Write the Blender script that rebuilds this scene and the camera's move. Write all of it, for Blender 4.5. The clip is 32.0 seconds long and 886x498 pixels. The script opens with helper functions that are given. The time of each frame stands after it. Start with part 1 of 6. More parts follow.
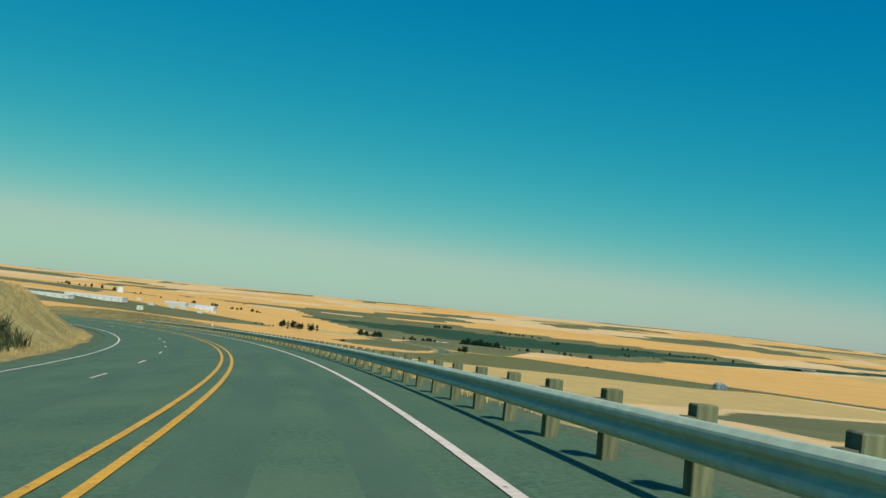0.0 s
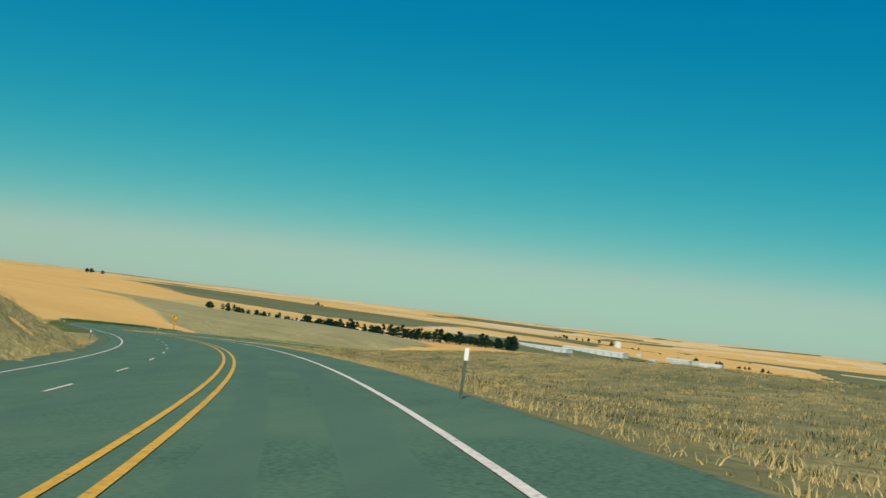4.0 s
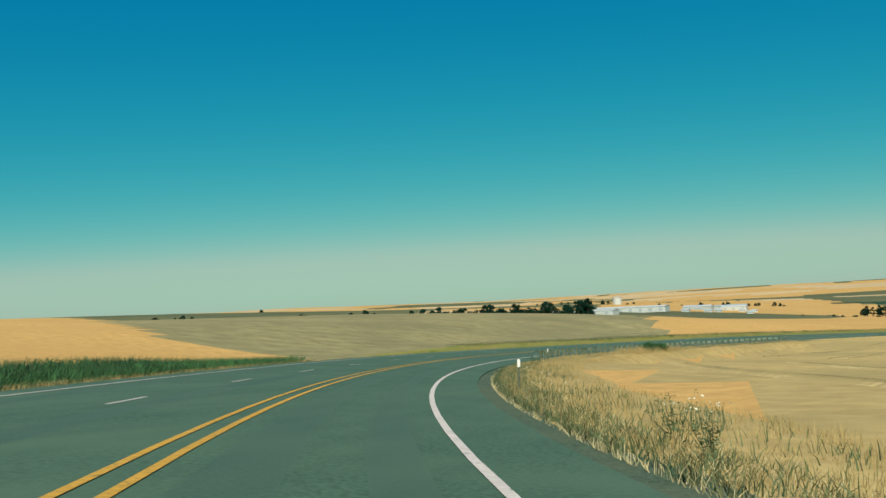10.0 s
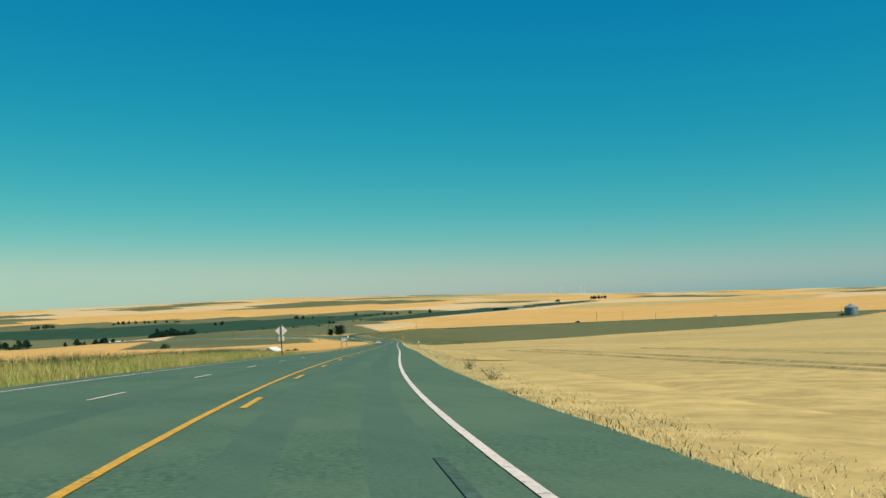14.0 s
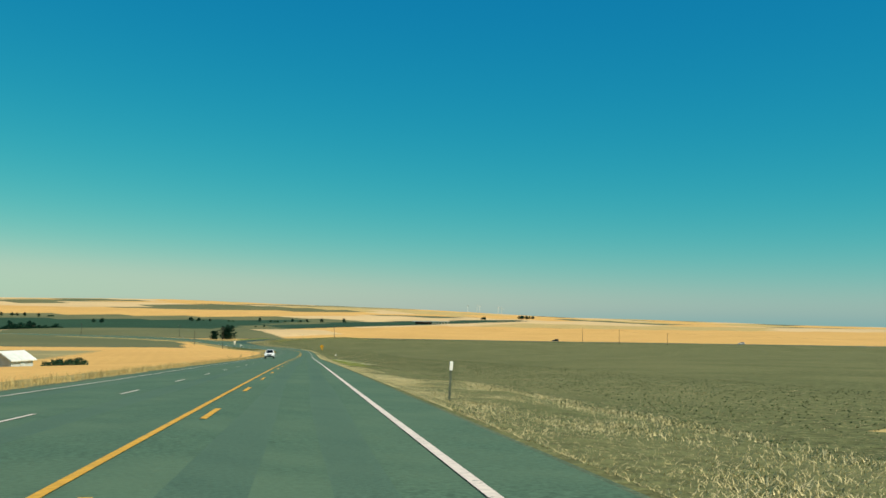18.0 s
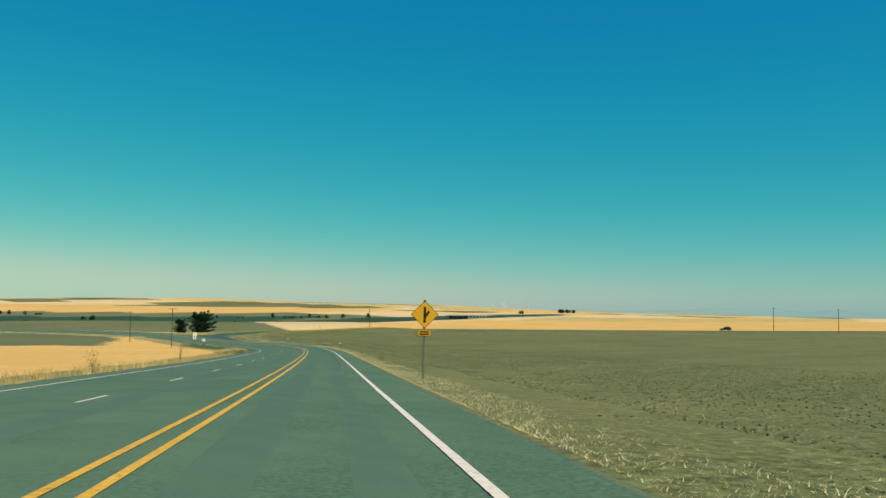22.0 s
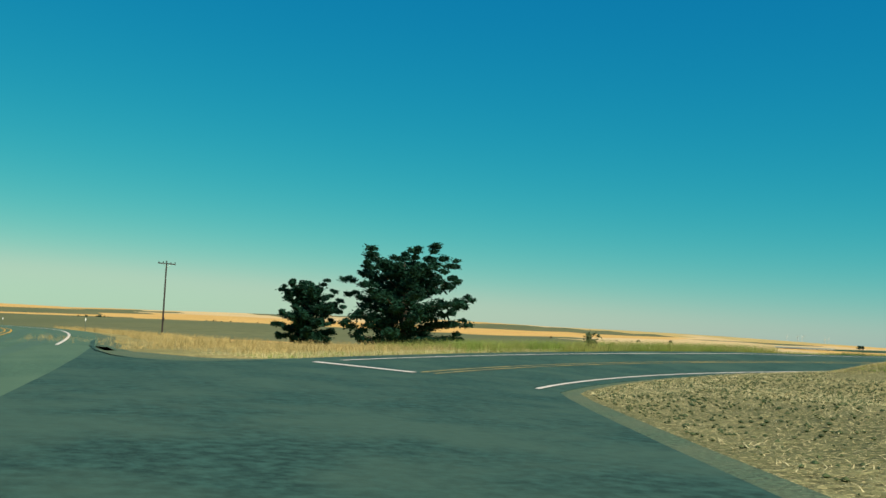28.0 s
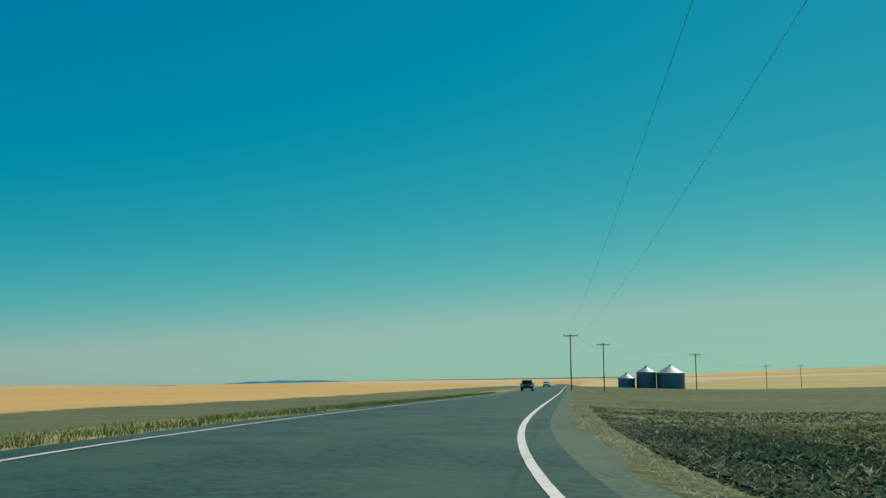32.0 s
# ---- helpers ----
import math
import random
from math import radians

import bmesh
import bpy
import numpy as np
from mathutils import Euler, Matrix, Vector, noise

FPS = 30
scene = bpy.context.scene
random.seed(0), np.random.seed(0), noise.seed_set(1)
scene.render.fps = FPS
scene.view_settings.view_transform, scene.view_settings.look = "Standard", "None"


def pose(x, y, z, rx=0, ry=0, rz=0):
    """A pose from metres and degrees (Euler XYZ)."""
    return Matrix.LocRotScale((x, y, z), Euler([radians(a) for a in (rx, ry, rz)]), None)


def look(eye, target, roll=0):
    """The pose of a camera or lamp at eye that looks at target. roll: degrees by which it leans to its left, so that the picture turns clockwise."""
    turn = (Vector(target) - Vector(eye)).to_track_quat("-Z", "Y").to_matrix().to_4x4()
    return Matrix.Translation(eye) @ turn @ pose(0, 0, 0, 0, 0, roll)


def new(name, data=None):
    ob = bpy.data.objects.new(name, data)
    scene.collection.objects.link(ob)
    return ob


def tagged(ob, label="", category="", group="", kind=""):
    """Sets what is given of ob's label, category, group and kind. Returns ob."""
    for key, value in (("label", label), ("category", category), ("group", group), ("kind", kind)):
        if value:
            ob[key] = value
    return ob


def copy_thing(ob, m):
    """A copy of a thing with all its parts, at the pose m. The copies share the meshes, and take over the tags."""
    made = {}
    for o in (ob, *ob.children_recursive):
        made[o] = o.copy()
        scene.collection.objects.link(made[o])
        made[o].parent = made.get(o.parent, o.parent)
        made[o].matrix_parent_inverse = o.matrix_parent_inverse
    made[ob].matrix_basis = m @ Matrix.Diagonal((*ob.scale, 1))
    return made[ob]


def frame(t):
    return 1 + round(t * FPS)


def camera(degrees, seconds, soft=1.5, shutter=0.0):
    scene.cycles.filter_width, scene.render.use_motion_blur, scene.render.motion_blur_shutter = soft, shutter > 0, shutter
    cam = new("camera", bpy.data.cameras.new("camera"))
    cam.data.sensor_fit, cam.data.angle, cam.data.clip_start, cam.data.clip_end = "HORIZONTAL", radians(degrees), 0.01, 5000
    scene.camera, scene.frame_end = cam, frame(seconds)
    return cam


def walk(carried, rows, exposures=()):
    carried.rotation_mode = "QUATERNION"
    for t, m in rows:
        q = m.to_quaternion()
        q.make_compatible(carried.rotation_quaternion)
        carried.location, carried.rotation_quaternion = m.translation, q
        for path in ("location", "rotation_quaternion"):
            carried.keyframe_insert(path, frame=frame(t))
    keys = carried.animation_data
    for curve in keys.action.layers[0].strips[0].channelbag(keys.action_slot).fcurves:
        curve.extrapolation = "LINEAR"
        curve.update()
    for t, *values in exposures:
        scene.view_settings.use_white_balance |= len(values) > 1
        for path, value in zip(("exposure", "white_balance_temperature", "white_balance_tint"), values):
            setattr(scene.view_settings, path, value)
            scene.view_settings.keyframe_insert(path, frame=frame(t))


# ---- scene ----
# The film runs at about twice its true pace, so the place is drawn at K of its size: all numbers below are true metres.
K = 0.62

# ---- camera ----
EXPOSURE, KELVIN, TINT = 0.0, 6500, 10
cam = camera(50.0, 32.0, soft=1.5)
ROWS = (
    (0.00, -0.017, 0.056, 1.251, 93.534, -5.879, -7.312),
    (0.50, -1.088, 29.308, -0.037, 93.584, -5.609, -3.818),
    (1.00, -4.011, 58.467, -1.271, 93.633, -5.339, -0.278),
    (1.50, -8.669, 87.436, -2.448, 93.726, -5.253, 3.382),
    (2.00, -15.228, 116.079, -3.611, 93.765, -5.322, 7.080),
    (2.50, -23.543, 144.310, -4.767, 93.831, -5.308, 10.583),
    (3.00, -33.612, 172.014, -5.920, 93.911, -5.352, 13.947),
    (3.50, -45.440, 199.022, -7.073, 93.896, -5.787, 17.753),
    (4.00, -58.900, 225.218, -8.217, 93.841, -6.486, 21.647),
    (4.50, -73.974, 250.484, -9.384, 93.842, -6.790, 25.148),
    (5.00, -90.591, 274.727, -10.628, 93.896, -6.288, 28.528),
    (5.50, -108.591, 297.922, -11.951, 93.946, -5.749, 31.596),
    (6.00, -127.755, 320.125, -13.340, 93.991, -4.921, 34.151),
    (6.50, -147.835, 341.502, -14.789, 94.032, -4.094, 36.048),
    (7.00, -168.553, 362.299, -16.296, 94.063, -3.047, 37.161),
    (7.50, -189.609, 382.793, -17.835, 94.210, -1.375, 37.259),
    (8.00, -210.671, 403.318, -19.400, 94.317, 0.235, 36.255),
    (8.50, -231.011, 424.579, -20.975, 93.990, 1.462, 35.334),
    (9.00, -249.951, 447.084, -22.456, 93.820, 2.605, 32.066),
    (9.50, -266.837, 471.147, -23.802, 93.632, 3.403, 24.658),
    (10.00, -280.684, 497.091, -25.078, 93.355, 2.865, 16.588),
    (10.50, -291.071, 524.619, -26.355, 93.250, 2.771, 9.522),
    (11.00, -297.981, 553.237, -27.633, 93.107, 2.644, 2.818),
    (11.50, -301.312, 582.493, -28.951, 92.928, 2.433, -4.177),
    (12.00, -301.283, 611.931, -30.306, 92.708, 2.595, -11.112),
    (12.50, -297.981, 641.276, -31.668, 92.759, 2.687, -17.721),
    (13.00, -291.094, 670.193, -32.935, 92.958, 2.390, -24.718),
    (13.50, -280.567, 698.210, -34.083, 92.986, 2.742, -32.212),
    (14.00, -266.621, 724.940, -35.176, 92.957, 2.598, -38.753),
    (14.50, -249.999, 750.347, -36.337, 93.333, 1.701, -42.563),
    (15.00, -232.124, 775.140, -37.550, 93.619, 0.658, -43.730),
    (15.50, -214.057, 799.969, -38.822, 93.566, 0.151, -43.773),
    (16.00, -196.036, 824.924, -40.164, 93.514, -0.356, -43.619),
    (16.50, -178.038, 849.983, -41.555, 93.570, -0.590, -43.675),
    (17.00, -159.986, 875.092, -42.902, 93.690, -0.649, -43.861),
    (17.50, -141.863, 900.243, -44.195, 93.810, -0.716, -44.022),
    (18.00, -123.692, 925.454, -45.469, 93.860, -0.871, -44.127),
    (18.50, -105.455, 950.694, -46.754, 93.934, -1.208, -43.886),
    (19.00, -87.159, 975.951, -48.053, 93.967, -1.372, -43.679),
    (19.50, -68.824, 1001.239, -49.378, 93.983, -1.132, -43.547),
    (20.00, -50.455, 1026.563, -50.731, 94.000, -0.892, -43.315),
    (20.50, -32.086, 1051.946, -52.105, 93.879, -0.809, -42.908),
    (21.00, -13.671, 1077.355, -53.488, 93.762, -0.713, -42.591),
    (21.50, 4.929, 1102.586, -54.871, 93.687, -0.508, -42.823),
    (22.00, 23.496, 1127.697, -56.159, 93.754, -0.255, -42.995),
    (22.50, 41.938, 1152.760, -57.327, 93.782, 0.145, -43.186),
    (23.00, 60.241, 1177.787, -58.383, 93.816, 0.106, -43.247),
    (23.50, 78.176, 1202.940, -59.351, 93.909, -0.352, -43.522),
    (24.00, 95.861, 1228.134, -60.239, 94.013, -0.930, -43.296),
    (24.50, 113.080, 1253.449, -61.067, 94.106, -2.098, -41.653),
    (25.00, 129.206, 1279.216, -61.850, 94.200, -3.257, -39.204),
    (25.50, 143.816, 1305.617, -62.611, 94.389, -4.237, -35.983),
    (26.00, 157.003, 1332.503, -63.389, 94.485, -5.003, -32.744),
    (26.50, 168.591, 1359.864, -64.202, 94.218, -6.422, -29.626),
    (27.00, 179.740, 1386.994, -64.727, 94.351, -6.313, -26.260),
    (27.50, 189.780, 1412.053, -64.832, 94.755, -4.485, -24.458),
    (28.00, 198.366, 1432.627, -64.750, 95.137, -2.290, -27.130),
    (28.50, 205.152, 1446.302, -64.713, 95.199, -1.073, -37.184),
    (28.75, 208.037, 1451.012, -64.745, 94.915, -0.241, -44.542),
    (29.00, 211.832, 1455.723, -64.755, 94.642, 0.632, -51.825),
    (29.25, 216.696, 1460.125, -64.750, 95.061, 1.155, -58.850),
    (29.50, 222.312, 1464.063, -64.718, 95.457, 1.709, -65.722),
    (29.75, 228.249, 1467.261, -64.671, 95.386, 2.271, -72.256),
    (30.00, 234.404, 1469.674, -64.618, 95.321, 2.821, -78.727),
    (30.25, 240.774, 1471.342, -64.561, 95.433, 3.919, -85.389),
    (30.50, 247.697, 1472.354, -64.479, 95.860, 4.243, -92.118),
    (30.75, 255.154, 1472.646, -64.332, 96.219, 3.005, -98.504),
    (31.00, 263.063, 1472.021, -64.115, 96.604, 1.715, -105.191),
    (31.25, 271.007, 1470.390, -63.841, 97.753, 0.718, -112.743),
    (31.50, 278.556, 1467.782, -63.586, 98.573, -0.168, -120.660),
    (31.75, 285.538, 1464.193, -63.361, 98.439, -0.016, -127.983),
    (32.00, 291.902, 1459.830, -63.165, 98.222, 0.199, -134.626),
)
walk(cam, [(t, pose(x * K, y * K, z * K, rx, ry, rz)) for t, x, y, z, rx, ry, rz in ROWS],
     exposures=[(t, EXPOSURE + e, k, tint) for t, e, k, tint in ((0.0, -0.08, 6300, TINT), (7.0, -0.12, 6300, TINT), (11.0, -0.1, 6350, TINT), (13.0, 0.03, 6450, TINT), (15.0, 0.06, 6550, TINT), (18.0, 0.12, 6740, TINT - 1), (29.0, 0.13, 6760, TINT - 3),
                                                             (30.0, 0.04, 6640, TINT - 6), (31.0, -0.14, 6200, TINT - 7), (32.0, -0.3, 5900, TINT - 6))])

# ---- world and sun ----
SUN_BEARING, SUN_HEIGHT = radians(165), radians(46)
world = bpy.data.worlds.new("sky")
scene.world = world
world.use_nodes = True
wn = world.node_tree.nodes
sky = wn.new("ShaderNodeTexSky")
sky.sky_type, sky.sun_disc = "NISHITA", False
sky.sun_elevation, sky.sun_rotation = SUN_HEIGHT, SUN_BEARING
sky.air_density, sky.dust_density, sky.ozone_density, sky.altitude = 1.0, 0.3, 2.0, 300
wn["Background"].inputs["Strength"].default_value = 0.1
wl = world.node_tree.links
split, join = wn.new("ShaderNodeSeparateColor"), wn.new("ShaderNodeCombineColor")
wl.new(sky.outputs[0], split.inputs[0])
for i, (power, gain, most) in enumerate(((3.3, 0.0066, 3.9), (0.90, 0.855, 6.4), (0.28, 2.62, 6.4))):
    # a deep, clean summer sky: little red high up, pale towards the horizon
    last = split.outputs[i]
    for kind, value in (("POWER", power), ("MULTIPLY", gain), ("SMOOTH_MIN", most)):
        step = wn.new("ShaderNodeMath")
        step.operation, step.inputs[1].default_value, step.inputs[2].default_value = kind, value, 1.6
        wl.new(last, step.inputs[0])
        last = step.outputs[0]
    wl.new(last, join.inputs[i])
wl.new(join.outputs[0], wn["Background"].inputs["Color"])
sun = new("sun", bpy.data.lights.new("sun", "SUN"))
sun.data.energy, sun.data.angle, sun.data.color = 5.0, radians(0.5), (1.0, 0.93, 0.8)
sun.matrix_world = look((math.sin(SUN_BEARING) * 50, math.cos(SUN_BEARING) * 50, math.tan(SUN_HEIGHT) * 50), (0, 0, 0))

# ---- materials ----
def material(name, base, rough=0.8, metal=0.0, vary=0.25, grain=1.0, coarse=0.05, bump=0.3, tint=None, tint_amount=0.5, speck=None, stretch=(1, 1, 1),
             random_amount=0.0, spec=0.3, depth=0.05, streak=None):
    """A surface with a fine grain and broad stains. grain and coarse: features per true metre."""
    m = bpy.data.materials.new(name)
    m.use_nodes = True
    n, l = m.node_tree.nodes, m.node_tree.links
    bsdf = n["Principled BSDF"]
    bsdf.inputs["Roughness"].default_value, bsdf.inputs["Metallic"].default_value = rough, metal
    bsdf.inputs["Specular IOR Level"].default_value = spec
    at = n.new("ShaderNodeTexCoord")
    place = n.new("ShaderNodeMapping")
    place.inputs["Scale"].default_value = [v / K for v in stretch]
    l.new(at.outputs["Object"], place.inputs["Vector"])

    def noise_at(scale, detail):
        t = n.new("ShaderNodeTexNoise")
        t.inputs["Scale"].default_value, t.inputs["Detail"].default_value, t.inputs["Roughness"].default_value = scale, detail, 0.62
        l.new(place.outputs[0], t.inputs["Vector"])
        return t.outputs["Fac"]

    def ramp(fac, a, b, lo=0.35, hi=0.65):
        r = n.new("ShaderNodeValToRGB")
        r.color_ramp.elements[0].position, r.color_ramp.elements[0].color = lo, (*a, 1)
        r.color_ramp.elements[1].position, r.color_ramp.elements[1].color = hi, (*b, 1)
        l.new(fac, r.inputs[0])
        return r.outputs[0]

    def mix(kind, fac, a, b):
        x = n.new("ShaderNodeMix")
        x.data_type, x.blend_type = "RGBA", kind
        if isinstance(fac, float):
            x.inputs["Factor"].default_value = fac
        else:
            l.new(fac, x.inputs["Factor"])
        for socket, v in ((x.inputs["A"], a), (x.inputs["B"], b)):
            if isinstance(v, tuple):
                socket.default_value = (*v, 1)
            else:
                l.new(v, socket)
        return x.outputs["Result"]

    fine, broad = noise_at(grain, 4), noise_at(coarse, 3)
    c = ramp(fine, tuple(v * (1 - vary) for v in base), tuple(min(1, v * (1 + vary)) for v in base))
    if tint:
        c = mix("MIX", ramp(broad, (0, 0, 0), (tint_amount,) * 3, 0.4, 0.62), c, tint)
    else:
        c = mix("MULTIPLY", 1.0, c, ramp(broad, (1 - vary * 0.6,) * 3, (1, 1, 1)))
    if streak:
        # long uneven bands: (tone, bands per metre, how far they show, wander, heading)
        tone, per_metre, amount, wander, heading = streak
        band, turn = n.new("ShaderNodeTexWave"), n.new("ShaderNodeMapping")
        turn.inputs["Rotation"].default_value = (0, 0, radians(heading))
        band.inputs["Scale"].default_value = per_metre
        band.inputs["Distortion"].default_value, band.inputs["Detail"].default_value, band.inputs["Detail Scale"].default_value = wander, 3, 0.35
        l.new(place.outputs[0], turn.inputs["Vector"])
        l.new(turn.outputs[0], band.inputs["Vector"])
        c = mix("MULTIPLY", ramp(noise_at(coarse * 1.7, 2), (0, 0, 0), (amount,) * 3, 0.35, 0.6), c, mix("MIX", band.outputs["Fac"], (1.0, 1.0, 1.0), tone))
    if speck:
        colour, amount, scale = speck
        c = mix("MIX", ramp(noise_at(scale, 2), (0, 0, 0), (1, 1, 1), 1 - amount, 1 - amount + 0.06), c, colour)
    if random_amount:
        info = n.new("ShaderNodeObjectInfo")
        c = mix("MULTIPLY", 1.0, c, ramp(info.outputs["Random"], (1 - random_amount,) * 3, (1, 1, 1), 0.0, 1.0))
    l.new(c, bsdf.inputs["Base Color"])
    if bump:
        b = n.new("ShaderNodeBump")
        b.inputs["Strength"].default_value, b.inputs["Distance"].default_value = bump, depth * K
        l.new(fine, b.inputs["Height"])
        l.new(b.outputs[0], bsdf.inputs["Normal"])
    return m


ASPHALT = material("asphalt", (0.070, 0.128, 0.074), 0.85, vary=0.30, grain=13, coarse=0.22, bump=0.4, depth=0.014, tint=(0.094, 0.154, 0.087), tint_amount=0.8, spec=0.2, streak=((0.82, 0.86, 0.88), 0.25, 0.55, 4.0, 0))
ASPHALT_WORN = material("asphalt_wheel_path", (0.066, 0.120, 0.072), 0.8, vary=0.2, grain=18, coarse=0.12, bump=0.25, depth=0.01, tint=(0.080, 0.136, 0.079), tint_amount=0.8, spec=0.25, streak=((0.82, 0.86, 0.88), 0.25, 0.5, 4.0, 0))
ASPHALT_OLD = material("asphalt_old", (0.027, 0.067, 0.050), 0.88, vary=0.38, grain=5, coarse=0.35, bump=0.4, depth=0.014, tint=(0.052, 0.098, 0.067), tint_amount=0.8, spec=0.15)
TYRE_MARK = material("tyre_rubber_on_asphalt", (0.060, 0.112, 0.074), 0.8, vary=0.35, grain=7, coarse=0.5, bump=0.1)
GRAVEL = material("gravel", (0.068, 0.108, 0.058), 0.95, vary=0.5, grain=11, coarse=0.3, bump=0.8, depth=0.03, tint=(0.112, 0.130, 0.066), tint_amount=0.7, speck=((0.20, 0.19, 0.11), 0.36, 22))
WHITE_PAINT = material("white_paint", (0.69, 0.59, 0.48), 0.7, vary=0.12, grain=9, coarse=0.8, bump=0.1, speck=((0.2, 0.2, 0.16), 0.36, 7))
YELLOW_PAINT = material("yellow_paint", (0.64, 0.34, 0.035), 0.7, vary=0.16, grain=8, coarse=0.6, bump=0.1, speck=((0.16, 0.14, 0.07), 0.35, 6))
YELLOW_WORN = material("worn_yellow_paint", (0.37, 0.285, 0.095), 0.75, vary=0.3, grain=6, coarse=0.6, bump=0.1, tint=(0.13, 0.14, 0.075), tint_amount=0.8)
WHEAT = material("ripe_wheat", (0.63, 0.375, 0.116), 0.95, vary=0.14, grain=0.9, coarse=0.012, bump=0.5, depth=0.25, tint=(0.57, 0.335, 0.100), tint_amount=0.8, spec=0.1, streak=((0.86, 0.86, 0.84), 0.075, 0.4, 3.0, 28))
# wheat for the far country, with distance haze put into its colour
HAZED_WHEAT = material("hazed_ripe_wheat", (0.64, 0.45, 0.215), 0.95, vary=0.12, grain=0.2, coarse=0.006, bump=0.3, depth=0.25, tint=(0.56, 0.395, 0.19), tint_amount=0.8, spec=0.1, streak=((0.85, 0.86, 0.86), 0.03, 0.4, 3.0, 20))
STUBBLE = material("wheat_stubble", (0.52, 0.37, 0.135), 0.95, vary=0.18, grain=0.8, coarse=0.035, bump=0.5, depth=0.15, tint=(0.40, 0.30, 0.115), tint_amount=0.75, spec=0.1, streak=((0.80, 0.80, 0.78), 0.11, 0.5, 6.0, -24))
GREY_STUBBLE = material("old_stubble", (0.33, 0.275, 0.118), 0.95, vary=0.22, grain=0.35, coarse=0.03, bump=0.5, depth=0.2, tint=(0.235, 0.21, 0.094), tint_amount=0.8, spec=0.1, streak=((0.75, 0.78, 0.78), 0.06, 0.4, 5.0, 40))
PLOWED = material("plowed_soil", (0.116, 0.125, 0.048), 1.0, vary=0.4, grain=2.6, coarse=0.05, bump=0.9, depth=0.15, tint=(0.165, 0.162, 0.066), tint_amount=0.7, speck=((0.36, 0.30, 0.125), 0.36, 6), spec=0.1, streak=((0.78, 0.80, 0.80), 0.13, 0.45, 3.5, -20))
FALLOW = material("fallow", (0.150, 0.150, 0.066), 1.0, vary=0.15, grain=0.3, coarse=0.006, bump=0.3, depth=0.2, tint=(0.108, 0.120, 0.055), tint_amount=0.8, spec=0.1, streak=((0.8, 0.82, 0.82), 0.03, 0.4, 4.0, 50))
GREEN_CROP = material("green_crop", (0.030, 0.068, 0.034), 0.9, vary=0.25, grain=0.3, coarse=0.01, bump=0.4, depth=0.2, spec=0.1)
DRY_GRASS = material("dry_grass_ground", (0.35, 0.275, 0.105), 1.0, vary=0.42, grain=2.5, coarse=0.12, bump=0.9, depth=0.18, tint=(0.19, 0.178, 0.07), tint_amount=0.8, spec=0.1)
SCRUB = material("olive_scrub", (0.27, 0.215, 0.085), 1.0, vary=0.4, grain=1.2, coarse=0.06, bump=0.9, depth=0.25, tint=(0.135, 0.13, 0.055), tint_amount=0.85, spec=0.1)
STEEL = material("galvanised_steel", (0.44, 0.52, 0.37), 0.6, metal=0.0, vary=0.14, grain=5, coarse=0.8, bump=0.05, tint=(0.34, 0.41, 0.29), tint_amount=0.5, spec=0.25)
POST_STEEL = material("dull_green_steel", (0.075, 0.095, 0.062), 0.7, vary=0.25, grain=6, coarse=0.8, bump=0.05, tint=(0.16, 0.17, 0.12), tint_amount=0.5)
POST_WOOD = material("weathered_post", (0.165, 0.185, 0.098), 0.9, vary=0.35, grain=9, coarse=1.2, bump=0.5, depth=0.02, stretch=(1, 1, 0.12), random_amount=0.35)
POLE_WOOD = material("dark_pole_wood", (0.055, 0.043, 0.036), 0.9, vary=0.35, grain=14, coarse=1.0, bump=0.5, depth=0.02, stretch=(1, 1, 0.08))
BARK = material("bark", (0.085, 0.072, 0.05), 0.95, vary=0.4, grain=9, coarse=1.0, bump=0.7, depth=0.04, stretch=(1, 1, 0.2))
LEAF_DARK = material("dark_foliage", (0.010, 0.046, 0.026), 0.85, vary=0.45, grain=2.5, coarse=0.4, bump=0, spec=0.1)
LEAF_BRIGHT = material("leafy_green_weed", (0.060, 0.150, 0.048), 0.75, vary=0.4, grain=2.0, coarse=0.4, bump=0, tint=(0.030, 0.085, 0.034), tint_amount=0.6, spec=0.15)
LEAF_MID = material("green_foliage", (0.028, 0.072, 0.034), 0.8, vary=0.4, grain=2.0, coarse=0.3, bump=0, spec=0.1)
WEED = material("roadside_weed", (0.085, 0.125, 0.052), 0.85, vary=0.4, grain=3, coarse=0.3, bump=0, tint=(0.20, 0.19, 0.075), tint_amount=0.6, spec=0.2)
STRAW = material("dry_straw", (0.47, 0.345, 0.135), 0.9, vary=0.3, grain=3, coarse=0.2, bump=0, tint=(0.31, 0.245, 0.10), tint_amount=0.7, spec=0.15)
GREEN_STRAW = material("half_dry_grass", (0.20, 0.275, 0.055), 0.9, vary=0.4, grain=3, coarse=0.3, bump=0, tint=(0.36, 0.33, 0.11), tint_amount=0.7, spec=0.1)
PALE_STRAW = material("bleached_straw", (0.62, 0.52, 0.27), 0.9, vary=0.25, grain=3, coarse=0.4, bump=0, tint=(0.42, 0.35, 0.16), tint_amount=0.6, spec=0.15)
LITTER = material("straw_littered_soil", (0.185, 0.170, 0.074), 1.0, vary=0.5, grain=5, coarse=0.25, bump=1.0, depth=0.12, tint=(0.115, 0.118, 0.052), tint_amount=0.75, speck=((0.44, 0.36, 0.165), 0.43, 14), spec=0.05)
WHEEL_TRACK = material("worn_wheel_track", (0.30, 0.235, 0.095), 1.0, vary=0.35, grain=2.5, coarse=0.12, bump=0.6, depth=0.1, tint=(0.46, 0.34, 0.125), tint_amount=0.8, spec=0.1)
